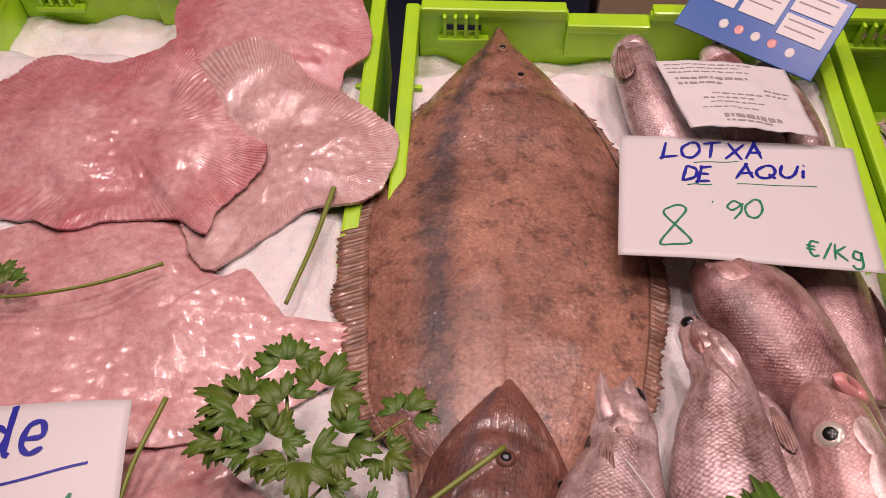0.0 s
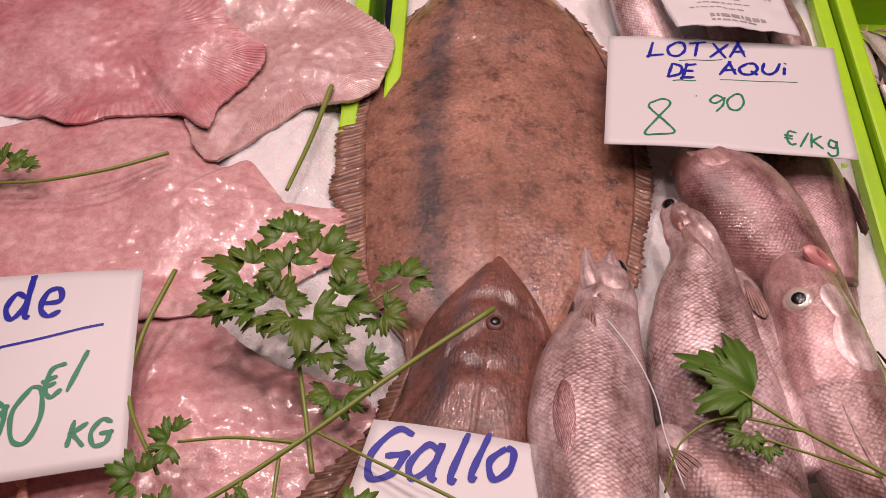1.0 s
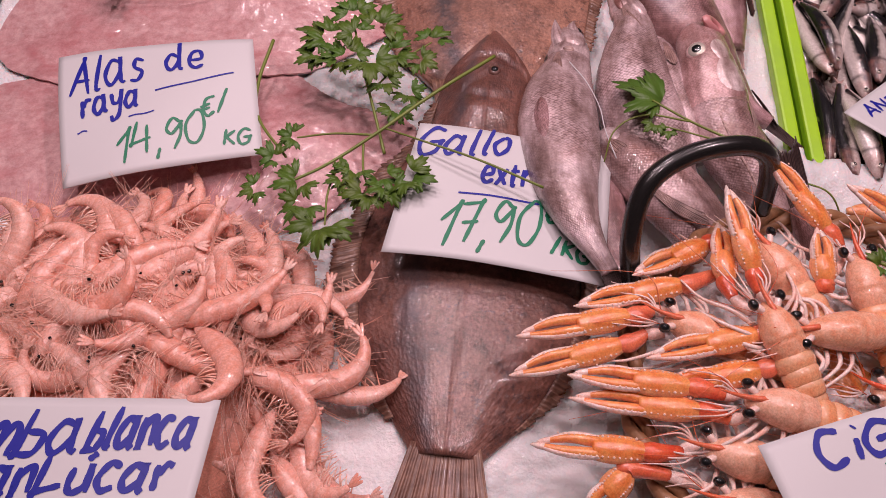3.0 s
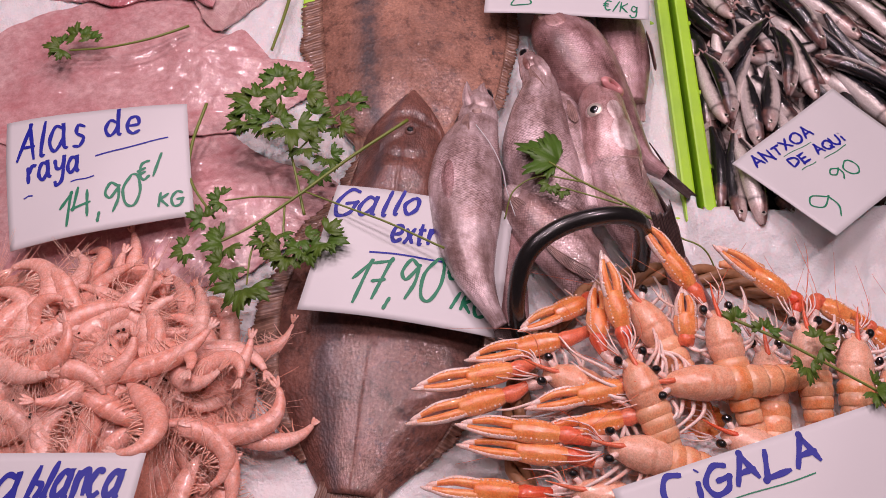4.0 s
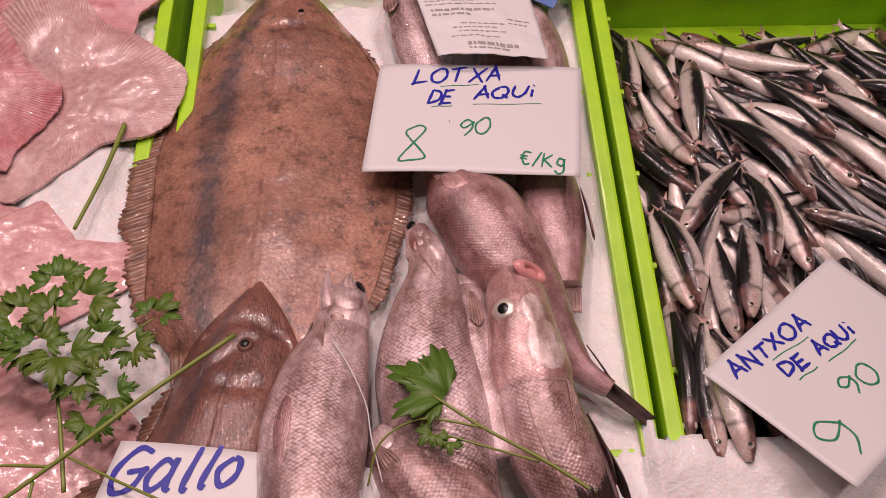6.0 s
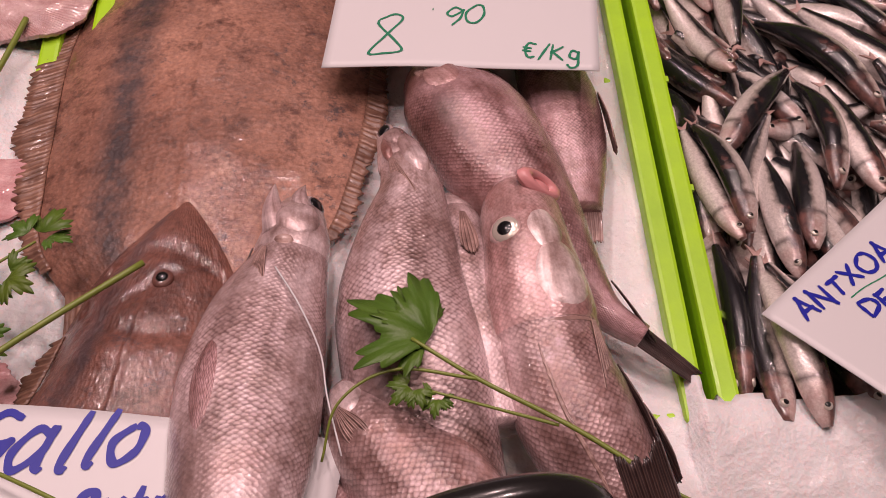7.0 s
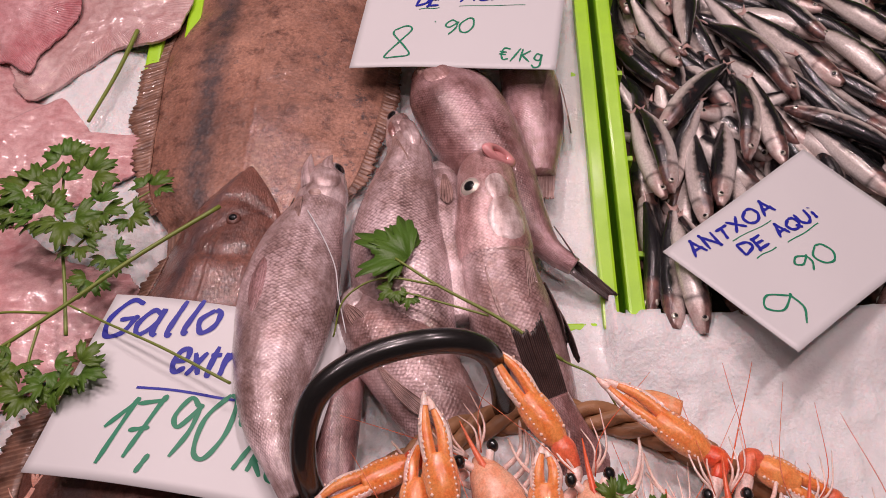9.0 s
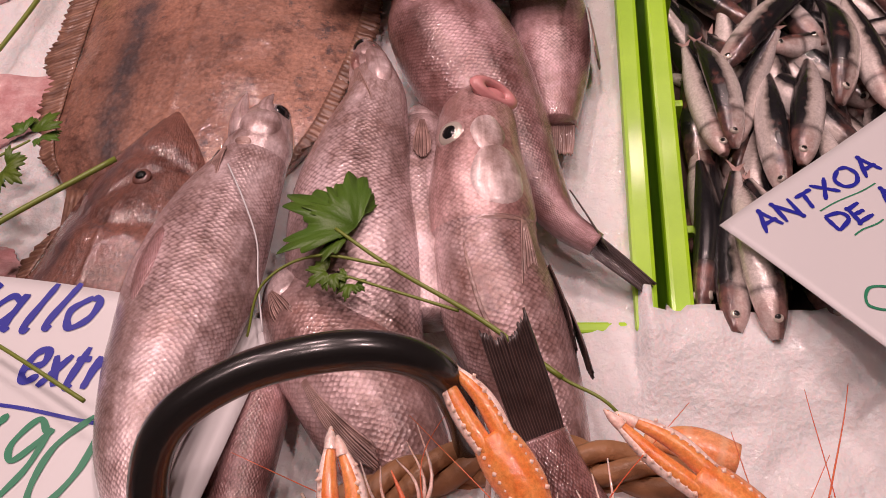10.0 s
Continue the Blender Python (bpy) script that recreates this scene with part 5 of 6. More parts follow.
tagged(mesh_object("prawn_heap_core", heap, faces, PRAWN, [(v[0], v[1]) for v in heap]), "dense pink underside layer of the prawn heap", "prawn", kind="stuff")


# ---- basket of langoustines ----
BX, BY, BR = 0.335, -0.098, 0.180
basket = thing("wicker_basket", "brown plaited basket with black tube handle full of langoustines", "basket")
for k in range(6):
    z = 0.026 + 0.012 * k
    r = BR - 0.035 + 0.005 * k
    ring = [(BX + (r + 0.003 * math.sin(i * 3.3 + k * math.pi)) * math.cos(2 * math.pi * i / 72), BY + (r + 0.003 * math.sin(i * 3.3 + k * math.pi)) * math.sin(2 * math.pi * i / 72), z) for i in range(73)]
    tube("woven_strand", ring, 0.006, WICKER, basket, 150, 6)
for k in range(30):
    a = 2 * math.pi * k / 30
    tube("stake", [(BX + (BR - 0.036) * math.cos(a), BY + (BR - 0.036) * math.sin(a), 0.018), (BX + (BR - 0.002) * math.cos(a), BY + (BR - 0.002) * math.sin(a), 0.096)], 0.0045, WICKER, basket, 4, 6)
for k in range(3):
    ph = k * 2.094
    ring = [(BX + (BR - 0.004 + 0.007 * math.cos(i * 1.1 + ph)) * math.cos(2 * math.pi * i / 80), BY + (BR - 0.004 + 0.007 * math.cos(i * 1.1 + ph)) * math.sin(2 * math.pi * i / 80), 0.096 + 0.006 * math.sin(i * 1.1 + ph)) for i in range(81)]
    tube("braided_rim", ring, 0.0058, WICKER, basket, 320, 7)
bm = bmesh.new()
bmesh.ops.create_cone(bm, cap_ends=True, segments=48, radius1=BR - 0.04, radius2=BR - 0.03, depth=0.012, matrix=Matrix.Translation((BX, BY, 0.02)))
part("bottom", bm, WICKER, basket)
tube("handle", [(0.174, 0.000, 0.090), (0.164, 0.022, 0.142), (0.174, 0.052, 0.178), (0.208, 0.074, 0.191), (0.254, 0.086, 0.191), (0.284, 0.089, 0.174), (0.296, 0.086, 0.138), (0.300, 0.079, 0.092)], 0.0088, BLACK_TUBE, basket, 70, 16, 1.0, "shiny black rubber handle")
verts, faces = [], []
for i in range(25):
    for j in range(64):
        r, a = (BR - 0.012) * i / 24, 2 * math.pi * j / 64
        x, y = BX + r * math.cos(a), BY + r * math.sin(a)
        verts.append((x, y, 0.088 + 0.014 * (1 - (r / BR) ** 2) + 0.006 * noise.noise((x * 40, y * 40, 4)) + 0.003 * noise.noise((x * 120, y * 120, 4))))
for i in range(24):
    for j in range(64):
        faces.append((i * 64 + j, i * 64 + (j + 1) % 64, (i + 1) * 64 + (j + 1) % 64, (i + 1) * 64 + j))
tagged(mesh_object("ice_filling", verts, faces, ICE), "crushed ice filling the basket under the langoustines", "ice", kind="stuff")


def rounded_blade(points, wide, tall, sides=14, ripple=None, n=22):
    return loft(spline(points, n), smooth_values(wide, n), smooth_values(tall, n), sides, (0, 0, 1), 0.0, ripple)


def claw(root, shoulder, base, tip, fat):
    """Arm joints from the shoulder to the base, then palm and two fingers on to the tip (in the langoustine's own axes)."""
    shoulder, base, tip = np.array(shoulder, float), np.array(base, float), np.array(tip, float)
    length = np.linalg.norm(tip - base)
    way = (tip - base) / length
    side = np.cross((0, 0, 1.0), way)
    side /= np.linalg.norm(side)
    lift = np.cross(way, side)
    arm = base - shoulder
    elbow = shoulder + arm * 0.55 + side * 0.004 * (1 if np.dot(side, arm) > 0 else -1)
    v, f, uv = rounded_blade([shoulder, (shoulder + elbow) / 2, elbow], [0.0035, 0.0045, 0.0055, 0.0045], [0.0035, 0.0045, 0.005, 0.004], 10)
    mesh_object("upper_arm", v, f, SCAMPI_PALE, uv, root, "pale arm joint")
    knuckle = base + way * min(0.012, 0.12 * length)
    v, f, uv = rounded_blade([elbow - arm * 0.04, base, knuckle], [0.0045, fat * 0.62, fat * 0.78, fat * 0.60], [0.0045, fat * 0.55, fat * 0.62, fat * 0.5], 12)
    mesh_object("claw_arm", v, f, SCAMPI_RED, uv, root, "red langoustine joint")
    p1 = base + way * length * 0.52
    v, f, uv = rounded_blade([knuckle - way * 0.004, (knuckle + p1) / 2, p1], [fat * 0.55, fat * 0.92, fat * 1.02, fat * 0.98, fat * 0.82], [fat * 0.45, fat * 0.66, fat * 0.70, fat * 0.62, fat * 0.48], 28,
                             lambda u, v: 1 + 0.05 * math.cos(8 * math.pi * v) + 0.010 * noise.noise((u * 20, v * 9, fat * 900)))
    palm = mesh_object("claw", v, f, SCAMPI, uv, root)
    for s, k in ((1, 1.0), (-1, 0.95)):
        a0 = p1 - way * 0.006 + side * s * fat * 0.42
        end = base + way * length * k + side * s * fat * 0.10
        mid = (a0 + end) / 2 + side * s * fat * (0.16 if s > 0 else 0.26) + lift * 0.001
        v, f, uv = rounded_blade([a0, mid, end], [fat * 0.42, fat * 0.40, fat * 0.30, 0.0011], [fat * 0.44, fat * 0.40, fat * 0.28, 0.0011], 12)
        finger = mesh_object("claw_finger", v, f, SCAMPI, uv, palm)
        v, f, uv = rounded_blade([a0 + side * s * fat * 0.30, mid + side * s * fat * 0.25, end + way * 0.0012], [0.0020, 0.0026, 0.0022, 0.0008], [fat * 0.30, fat * 0.28, 0.0026, 0.0008], 8)
        mesh_object("pale_edge", v, f, SCAMPI_PALE, uv, palm)
        v, f, uv = rounded_blade([end - (end - mid) * 0.36, end - (end - mid) * 0.15 + side * s * fat * 0.02, end + way * 0.0016], [fat * 0.27, fat * 0.22, 0.0006], [fat * 0.27, fat * 0.2, 0.0006], 10)
        mesh_object("claw_tip", v, f, SCAMPI_PALE, uv, palm)
    vs, fs = [], []
    for k in range(15):
        for s in (-1, 1):
            q = knuckle + way * (length * 0.05 + length * 0.045 * k) + side * s * fat * 0.74 + lift * fat * (0.40 if s else 0.68)
            if k > 10 and s == 0:
                continue
            r, i = 0.0008 + 0.0003 * ((k * 7 + s) % 3), len(vs)
            for d in (way, -way, side, -side, lift * 1.4):
                vs.append(q + d * r)
            fs += [(i, i + 2, i + 4), (i + 2, i + 1, i + 4), (i + 1, i + 3, i + 4), (i + 3, i, i + 4)]
    tagged(mesh_object("serrated_ridge", vs, fs, SCAMPI_HEAD, None, palm), kind="stuff")


def langoustine(label, head, tail, claws, seed):
    """Head and tail in the place's own axes; claws: (side, base, tip) of each."""
    rng = random.Random(seed)
    root = thing("langoustine", label, "langoustine", group="langoustines in the basket")
    head, tail = Vector(head), Vector(tail)
    fx = (head - tail).normalized()
    fy = Vector((0, 0, 1)).cross(fx).normalized()
    fz = fx.cross(fy)
    m = Matrix(((fx.x, fy.x, fz.x, head.x), (fx.y, fy.y, fz.y, head.y), (fx.z, fy.z, fz.z, head.z), (0, 0, 0, 1)))
    root.matrix_basis = m
    inv = m.inverted()
    k = (head - tail).length / 0.150
    n = 34
    path = spline([(0.004, 0, 0.006), (-0.03 * k, 0, 0.006), (-0.062 * k, 0, 0.004)], n)
    v, f, uv = loft(path, smooth_values([0.003, 0.010, 0.0140, 0.0165, 0.0170, 0.0165, 0.014], n), smooth_values([0.003, 0.010, 0.0135, 0.0150, 0.0150, 0.0140, 0.012], n), 20, (0, 0, 1), 0.2,
                    lambda u, v: 1 + 0.03 * math.exp(-((u - 0.62) / 0.03) ** 2) - 0.03 * math.exp(-((u - 0.70) / 0.03) ** 2))
    mesh_object("head_shell", v, f, SCAMPI_HEAD, uv, root, "pale peach head shell")
    curl = rng.uniform(-0.25, 0.25)
    for q in range(6):
        x0 = (-0.058 - 0.0150 * q) * k
        w = 0.0165 - 0.0011 * q
        y0 = curl * 0.0016 * q * q
        drop = -0.0010 * q * q * 0.6
        p = [(x0, y0, 0.003 + drop), (x0 - 0.008 * k, y0 + curl * 0.001, 0.003 + drop - 0.0006), (x0 - 0.0178 * k, y0 + curl * 0.002, 0.002 + drop - 0.0016)]
        v, f, uv = loft(spline(p, 9), smooth_values([w * 0.88, w * 1.02, w * 1.04, w * 0.98], 9), smooth_values([w * 0.76, w * 0.88, w * 0.90, w * 0.84], 9), 18, (0, 0, 1), 0.3)
        mesh_object("tail_segment", v, f, SCAMPI_TAIL, uv, root)
    for q in range(5):
        a = math.pi + (q - 2) * 0.42
        s = np.array((-0.140 * k, curl * 0.05, -0.016))
        e = s + np.array((math.cos(a) * 0.028, math.sin(a) * 0.028, -0.006))
        v, f, uv = loft(spline([s, (s + e) / 2, e], 8), smooth_values([0.002, 0.0075, 0.006], 8), np.full(8, 0.0011), 8)
        mesh_object("tail_blade", v, f, SCAMPI, uv, root)
    tube("snout_spike", [(-0.010, 0, 0.015), (0.010, 0, 0.014), (0.028, 0, 0.018)], 0.0030, SCAMPI_RED, root, 10, 6, 0.15)
    for s in (-1, 1):
        tube("eye_stalk", [(-0.004, s * 0.006, 0.010), (0.002, s * 0.010, 0.012)], 0.0030, SCAMPI_PALE, root, 4, 6)
        ball("eye", (0.004, s * 0.0125, 0.0125), 0.0050, PUPIL, root, (1.0, 0.8, 0.9))
        for q in range(1):
            tube("whisker", [(0.006, s * 0.005, 0.004), (0.03, s * (0.01 + 0.02 * rng.random()), 0.014), (0.06 + 0.05 * rng.random(), s * rng.uniform(0.0, 0.07), -0.008)], 0.00045, SCAMPI_RED, root, 16, 4, 0.4)
        for q in range(3):
            tube("feeler", [(0.008, s * 0.004, 0.002), (0.022, s * (0.008 + 0.004 * q), 0.008), (0.040 + 0.006 * q, s * (0.004 + 0.008 * q), 0.000)], 0.0013, SCAMPI_PALE, root, 9, 5, 0.3)
        for q in range(4):
            x = -0.010 - 0.010 * q
            bend = rng.uniform(-0.008, 0.010)
            tube("leg", [(x, s * 0.011, -0.003), (x + 0.008 + bend, s * 0.028, 0.006 - 0.002 * q), (x + 0.028 + bend, s * 0.040, -0.006), (x + 0.040 + bend * 2, s * 0.044, -0.014)], 0.0022, SCAMPI_PALE, root, 12, 6, 0.4)
    for s, base, tip in claws:
        claw(root, (0.0, s * 0.010, 0.0), tuple(inv @ Vector(base)), tuple(inv @ Vector(tip)), 0.0108)
    return root


PLAIN = "raw orange langoustine with pale legs lying in the basket"
LONG = "raw orange langoustine stretching its long spiny claws over the basket rim"
RAISED = "raw orange langoustine with spiny claws raised above the basket"
langoustine(PLAIN, (0.400, -0.020, 0.112), (0.395, -0.150, 0.104), [], 20)
langoustine(PLAIN, (0.300, -0.165, 0.108), (0.420, -0.190, 0.104), [(1, (0.270, -0.19, 0.10), (0.20, -0.235, 0.085))], 21)
langoustine(LONG, (0.210, -0.189, 0.106), (0.330, -0.215, 0.098), [(-1, (0.147, -0.164, 0.112), (0.110, -0.199, 0.098))], 22)
langoustine(LONG, (0.205, -0.152, 0.112), (0.320, -0.175, 0.102), [(-1, (0.167, -0.154, 0.118), (0.074, -0.144, 0.112))], 23)
langoustine(PLAIN, (0.345, -0.105, 0.116), (0.450, -0.150, 0.108), [], 24)
langoustine(LONG, (0.189, -0.046, 0.122), (0.305, -0.085, 0.106), [(-1, (0.168, -0.040, 0.126), (0.066, -0.057, 0.122)), (1, (0.160, -0.061, 0.118), (0.060, -0.086, 0.110))], 25)
langoustine(LONG, (0.239, -0.119, 0.126), (0.360, -0.140, 0.116), [(-1, (0.206, -0.107, 0.130), (0.105, -0.092, 0.124)), (1, (0.212, -0.125, 0.126), (0.106, -0.108, 0.116))], 26)
langoustine(PLAIN, (0.524, -0.034, 0.100), (0.520, -0.150, 0.092), [(1, (0.54, -0.02, 0.098), (0.575, -0.07, 0.085))], 27)
langoustine(PLAIN, (0.491, -0.008, 0.112), (0.468, -0.120, 0.106), [(-1, (0.512, 0.006, 0.112), (0.556, -0.030, 0.098))], 28)
right_end = langoustine(RAISED, (0.438, -0.002, 0.124), (0.440, -0.110, 0.112), [(1, (0.440, 0.026, 0.128), (0.364, 0.081, 0.146)), (-1, (0.462, 0.030, 0.122), (0.520, 0.000, 0.112))], 29)
langoustine(LONG, (0.280, 0.028, 0.122), (0.335, -0.080, 0.122), [(1, (0.240, 0.032, 0.126), (0.166, -0.002, 0.128)), (1, (0.214, -0.012, 0.130), (0.115, -0.030, 0.124))], 30)
langoustine(LONG, (0.288, -0.066, 0.138), (0.446, -0.056, 0.132), [(-1, (0.264, -0.062, 0.138), (0.167, -0.080, 0.130)), (1, (0.262, -0.090, 0.132), (0.170, -0.104, 0.120))], 31)
langoustine(RAISED, (0.351, 0.006, 0.136), (0.368, -0.105, 0.126), [(1, (0.338, 0.028, 0.142), (0.288, 0.098, 0.166)), (1, (0.322, -0.018, 0.136), (0.323, 0.030, 0.150))], 32)
langoustine(RAISED, (0.262, -0.044, 0.142), (0.300, -0.140, 0.124), [(-1, (0.261, -0.018, 0.146), (0.246, 0.060, 0.168)), (1, (0.238, -0.020, 0.140), (0.243, 0.040, 0.142))], 33)
loose = thing("langoustine_claw", "broken orange langoustine claw lying on the basket rim", "claw")
v, f, uv = rounded_blade([(0.385, 0.088, 0.096), (0.405, 0.085, 0.100), (0.428, 0.078, 0.098)], [0.003, 0.0075, 0.0095, 0.008], [0.003, 0.006, 0.007, 0.006], 14)
mesh_object("claw", v, f, SCAMPI_TAIL, uv, loose)
feeler = tube("long_whisker", [(0.445, 0.020, 0.132), (0.462, 0.060, 0.122), (0.485, 0.105, 0.090), (0.502, 0.138, 0.060)], 0.0006, SCAMPI_RED, None, 20, 5, 0.5)
feeler.parent = right_end
feeler.matrix_parent_inverse = right_end.matrix_basis.inverted()


# ---- anchovies ----
def anchovy(seed, bend):
    root = thing("anchovy", "fresh whole anchovy with dark back and silver side", "fish", group="anchovies in the crate")
    n = 44
    path = [(0.065 - 0.130 * s, bend * (math.sin(math.pi * s) * 0.011 - 0.004 * s), 0) for s in np.linspace(0, 1, n)]
    w = smooth_values([0.0036, 0.0084, 0.0108, 0.0122, 0.0130, 0.0134, 0.0132, 0.0124, 0.0110, 0.0090, 0.0064, 0.0042], n)
    v, f, uv = loft(path, w * 0.76, w, 18, (0, 0, 1), 0.0, lambda u, v: 1 - 0.022 * math.exp(-((u - 0.245) / 0.012) ** 2) + 0.012 * noise.noise((u * 12, v * 6, seed)))
    mesh_object("body", v, f, ANCHOVY, uv, root)
    x, y, _ = path[-1]
    for s in (-1, 1):
        e = ball("eye", (0.054, s * 0.0048 + path[4][1], 0.0018), 0.0036, EYE_RING, root, (1, 0.6, 1))
        ball("pupil", (0.054, s * 0.0060 + path[4][1], 0.0018), 0.0022, PUPIL, e, (1, 0.6, 1))
        fv = [(x + 0.003, y - 0.0006, 0), (x - 0.011, y - 0.0006, s * 0.007), (x - 0.005, y - 0.0006, 0), (x + 0.003, y + 0.0006, 0), (x - 0.011, y + 0.0006, s * 0.007), (x - 0.005, y + 0.0006, 0)]
        mesh_object("tail_lobe", fv, [(0, 1, 2), (5, 4, 3), (0, 3, 4, 1), (1, 4, 5, 2), (2, 5, 3, 0)], FIN_BROWN, None, root, smooth=False)
    return root


small = [anchovy(1, 0.5), anchovy(2, -0.7), anchovy(3, 0.1), anchovy(4, 1.2), anchovy(5, -1.3)]
rng = random.Random(29)


def anchovy_top(x, y):
    return 0.004 + 0.006 * noise.noise((x * 9, y * 9, 6.0)) + 0.010 * float(smoothstep(0.30, 0.55, y)) - 0.028 * float(smoothstep(0.70, 0.80, y))


laid = 0


def lay_anchovy(x, y, z, heading, roll, s, pitch=0.0):
    global laid
    m = Matrix.Translation((x, y, z)) @ Matrix.Rotation(radians(heading), 4, "Z") @ Matrix.Rotation(radians(pitch), 4, "Y") @ Matrix.Rotation(radians(roll), 4, "X") @ Matrix.Diagonal((s, s, s, 1))
    if laid < 5:
        small[laid].matrix_basis = m
    else:
        copy_thing(small[(laid * 3) % 5], Matrix()).matrix_basis = m
    laid += 1


# the lower layers, strewn
spots, tries = [], 0
while len(spots) < 190 and tries < 20000:
    tries += 1
    x, y = rng.uniform(0.455, 0.86), rng.uniform(0.225, 0.76)
    if any((x - a) ** 2 + (y - b) ** 2 < 0.0225 ** 2 for a, b in spots):
        continue
    spots.append((x, y))
for x, y in spots:
    flow = 95 + 40 * float(smoothstep(0.50, 0.66, x)) * float(smoothstep(0.34, 0.44, y)) + 20 * noise.noise((x * 7, y * 7, 1.5))
    heading = flow + rng.gauss(0, 20) + rng.choice((0, 180, 180))
    dx, dy = math.cos(radians(heading)) * 0.07, math.sin(radians(heading)) * 0.07
    x = min(max(x, 0.446 + abs(dx)), 0.862 - abs(dx))
    y = max(y, 0.226 + abs(dy))
    lay_anchovy(x, y, anchovy_top(x, y) - 0.016 + rng.uniform(-0.006, 0.006), heading, rng.choice((62, -62, 84, -84, 36, -36, 10)) + rng.gauss(0, 16), rng.uniform(0.98, 1.2), rng.gauss(0, 5))
# the top layer: head x, y, tail x, y
BACK_ROWS = [(0.527, 0.770, 0.607, 0.690), (0.700, 0.630, 0.600, 0.690), (0.566, 0.745, 0.705, 0.690), (0.792, 0.650, 0.676, 0.735), (0.618, 0.752, 0.735, 0.785), (0.705, 0.742, 0.80, 0.785),
             (0.838, 0.690, 0.80, 0.76), (0.823, 0.655, 0.755, 0.742), (0.520, 0.628, 0.492, 0.735), (0.470, 0.640, 0.482, 0.742), (0.553, 0.715, 0.526, 0.564), (0.514, 0.531, 0.480, 0.640),
             (0.528, 0.560, 0.498, 0.615), (0.777, 0.550, 0.700, 0.645), (0.690, 0.565, 0.640, 0.660), (0.622, 0.555, 0.571, 0.660), (0.84, 0.60, 0.75, 0.67), (0.85, 0.54, 0.76, 0.61)]
FRONT_ROWS = [(0.747, 0.480, 0.675, 0.597), (0.735, 0.450, 0.655, 0.545), (0.681, 0.490, 0.605, 0.634), (0.634, 0.480, 0.560, 0.650), (0.478, 0.434, 0.572, 0.548), (0.725, 0.416, 0.640, 0.545),
              (0.689, 0.430, 0.620, 0.540), (0.470, 0.345, 0.455, 0.475), (0.478, 0.350, 0.468, 0.455), (0.510, 0.315, 0.515, 0.430), (0.481, 0.362, 0.515, 0.448), (0.597, 0.385, 0.588, 0.500),
              (0.524, 0.335, 0.556, 0.466), (0.561, 0.392, 0.577, 0.534), (0.616, 0.465, 0.728, 0.390), (0.520, 0.461, 0.590, 0.482), (0.698, 0.340, 0.650, 0.430), (0.80, 0.46, 0.72, 0.56), (0.81, 0.38, 0.74, 0.47)]
for k, (hx, hy, tx, ty) in enumerate(BACK_ROWS + FRONT_ROWS):
    size = min(max(math.hypot(hx - tx, hy - ty) / 0.138, 0.94), 1.22)
    heading = math.degrees(math.atan2(hy - ty, hx - tx))
    x, y = hx - 0.065 * size * math.cos(radians(heading)), hy - 0.065 * size * math.sin(radians(heading))
    lay_anchovy(x, y, anchovy_top(x, y) + 0.004 + 0.004 * (k % 3), heading, (70, -66, 84, 58, -78, 74, -54)[k % 7], size, rng.gauss(0, 3))
for x, y, z, a, roll in ((0.467, 0.262, 0.016, -97, 80), (0.480, 0.256, 0.017, -88, -82), (0.506, 0.262, 0.013, -72, 74), (0.449, 0.285, 0.004, -97, 20), (0.52, 0.275, 0.002, -60, 30), (0.69, 0.272, 0.012, -66, 80)):
    lay_anchovy(x, y, z, a, roll, 1.02)
# added sheet in the dark fin colour: painted shade for gaps between the anchovies
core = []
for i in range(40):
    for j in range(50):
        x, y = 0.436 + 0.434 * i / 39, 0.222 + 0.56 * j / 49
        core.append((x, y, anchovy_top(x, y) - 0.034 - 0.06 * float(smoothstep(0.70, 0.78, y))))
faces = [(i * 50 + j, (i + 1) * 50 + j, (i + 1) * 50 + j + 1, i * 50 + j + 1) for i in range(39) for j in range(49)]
tagged(mesh_object("anchovy_gap_shade", core, faces, FIN_DARK), "dark sheet added under the anchovies as shade in their gaps", "fish", kind="stuff")


# ---- parsley ----
def leaflet(at, heading, size, tilt, rng, parent, name="leaf"):
    """A lobed, toothed leaf blade growing from at along heading (degrees), cupped a little."""
    verts, faces = [(0, 0, 0)], []
    ring = []
    for ang in np.linspace(-88, 88, 121):
        r = 0.34
        for c, l in ((0, 1.0), (50, 0.84), (-50, 0.84)):
            d = abs(ang - c) / 27
            if d < 1:
                r = max(r, l * (1 - 0.52 * d ** 1.5))
        r *= 0.80 + 0.42 * abs(((ang + 88) / 14.2) % 1.0 - 0.5)
        r *= 1 - 0.55 * max(0.0, (abs(ang) - 70) / 18)
        ring.append((r * size * math.cos(radians(ang)), r * size * 1.12 * math.sin(radians(ang))))
    for f in (0.5, 1.0):
        for x, y in ring:
            q = math.hypot(x * f, y * f) / size
            z = 0.10 * size * math.sin(q * 2.2) - 0.14 * size * q * q + 0.05 * size * math.sin(7 * math.atan2(y, x)) * q
            verts.append((x * f, y * f, z))
    n = len(ring)
    for i in range(n - 1):
        faces.append((0, 1 + i, 2 + i))
        faces.append((1 + i, 1 + n + i, 2 + n + i, 2 + i))
    m = Matrix.Translation(at) @ Matrix.Rotation(radians(heading), 4, "Z") @ Matrix.Rotation(radians(-tilt), 4, "Y") @ Matrix.Rotation(radians(rng.uniform(-28, 28)), 4, "X")
    ob = mesh_object(name, [tuple(m @ Vector(v)) for v in verts], faces, LEAF, None, parent)
    ob.modifiers.new("thickness", "SOLIDIFY").thickness = 0.0004
    return ob


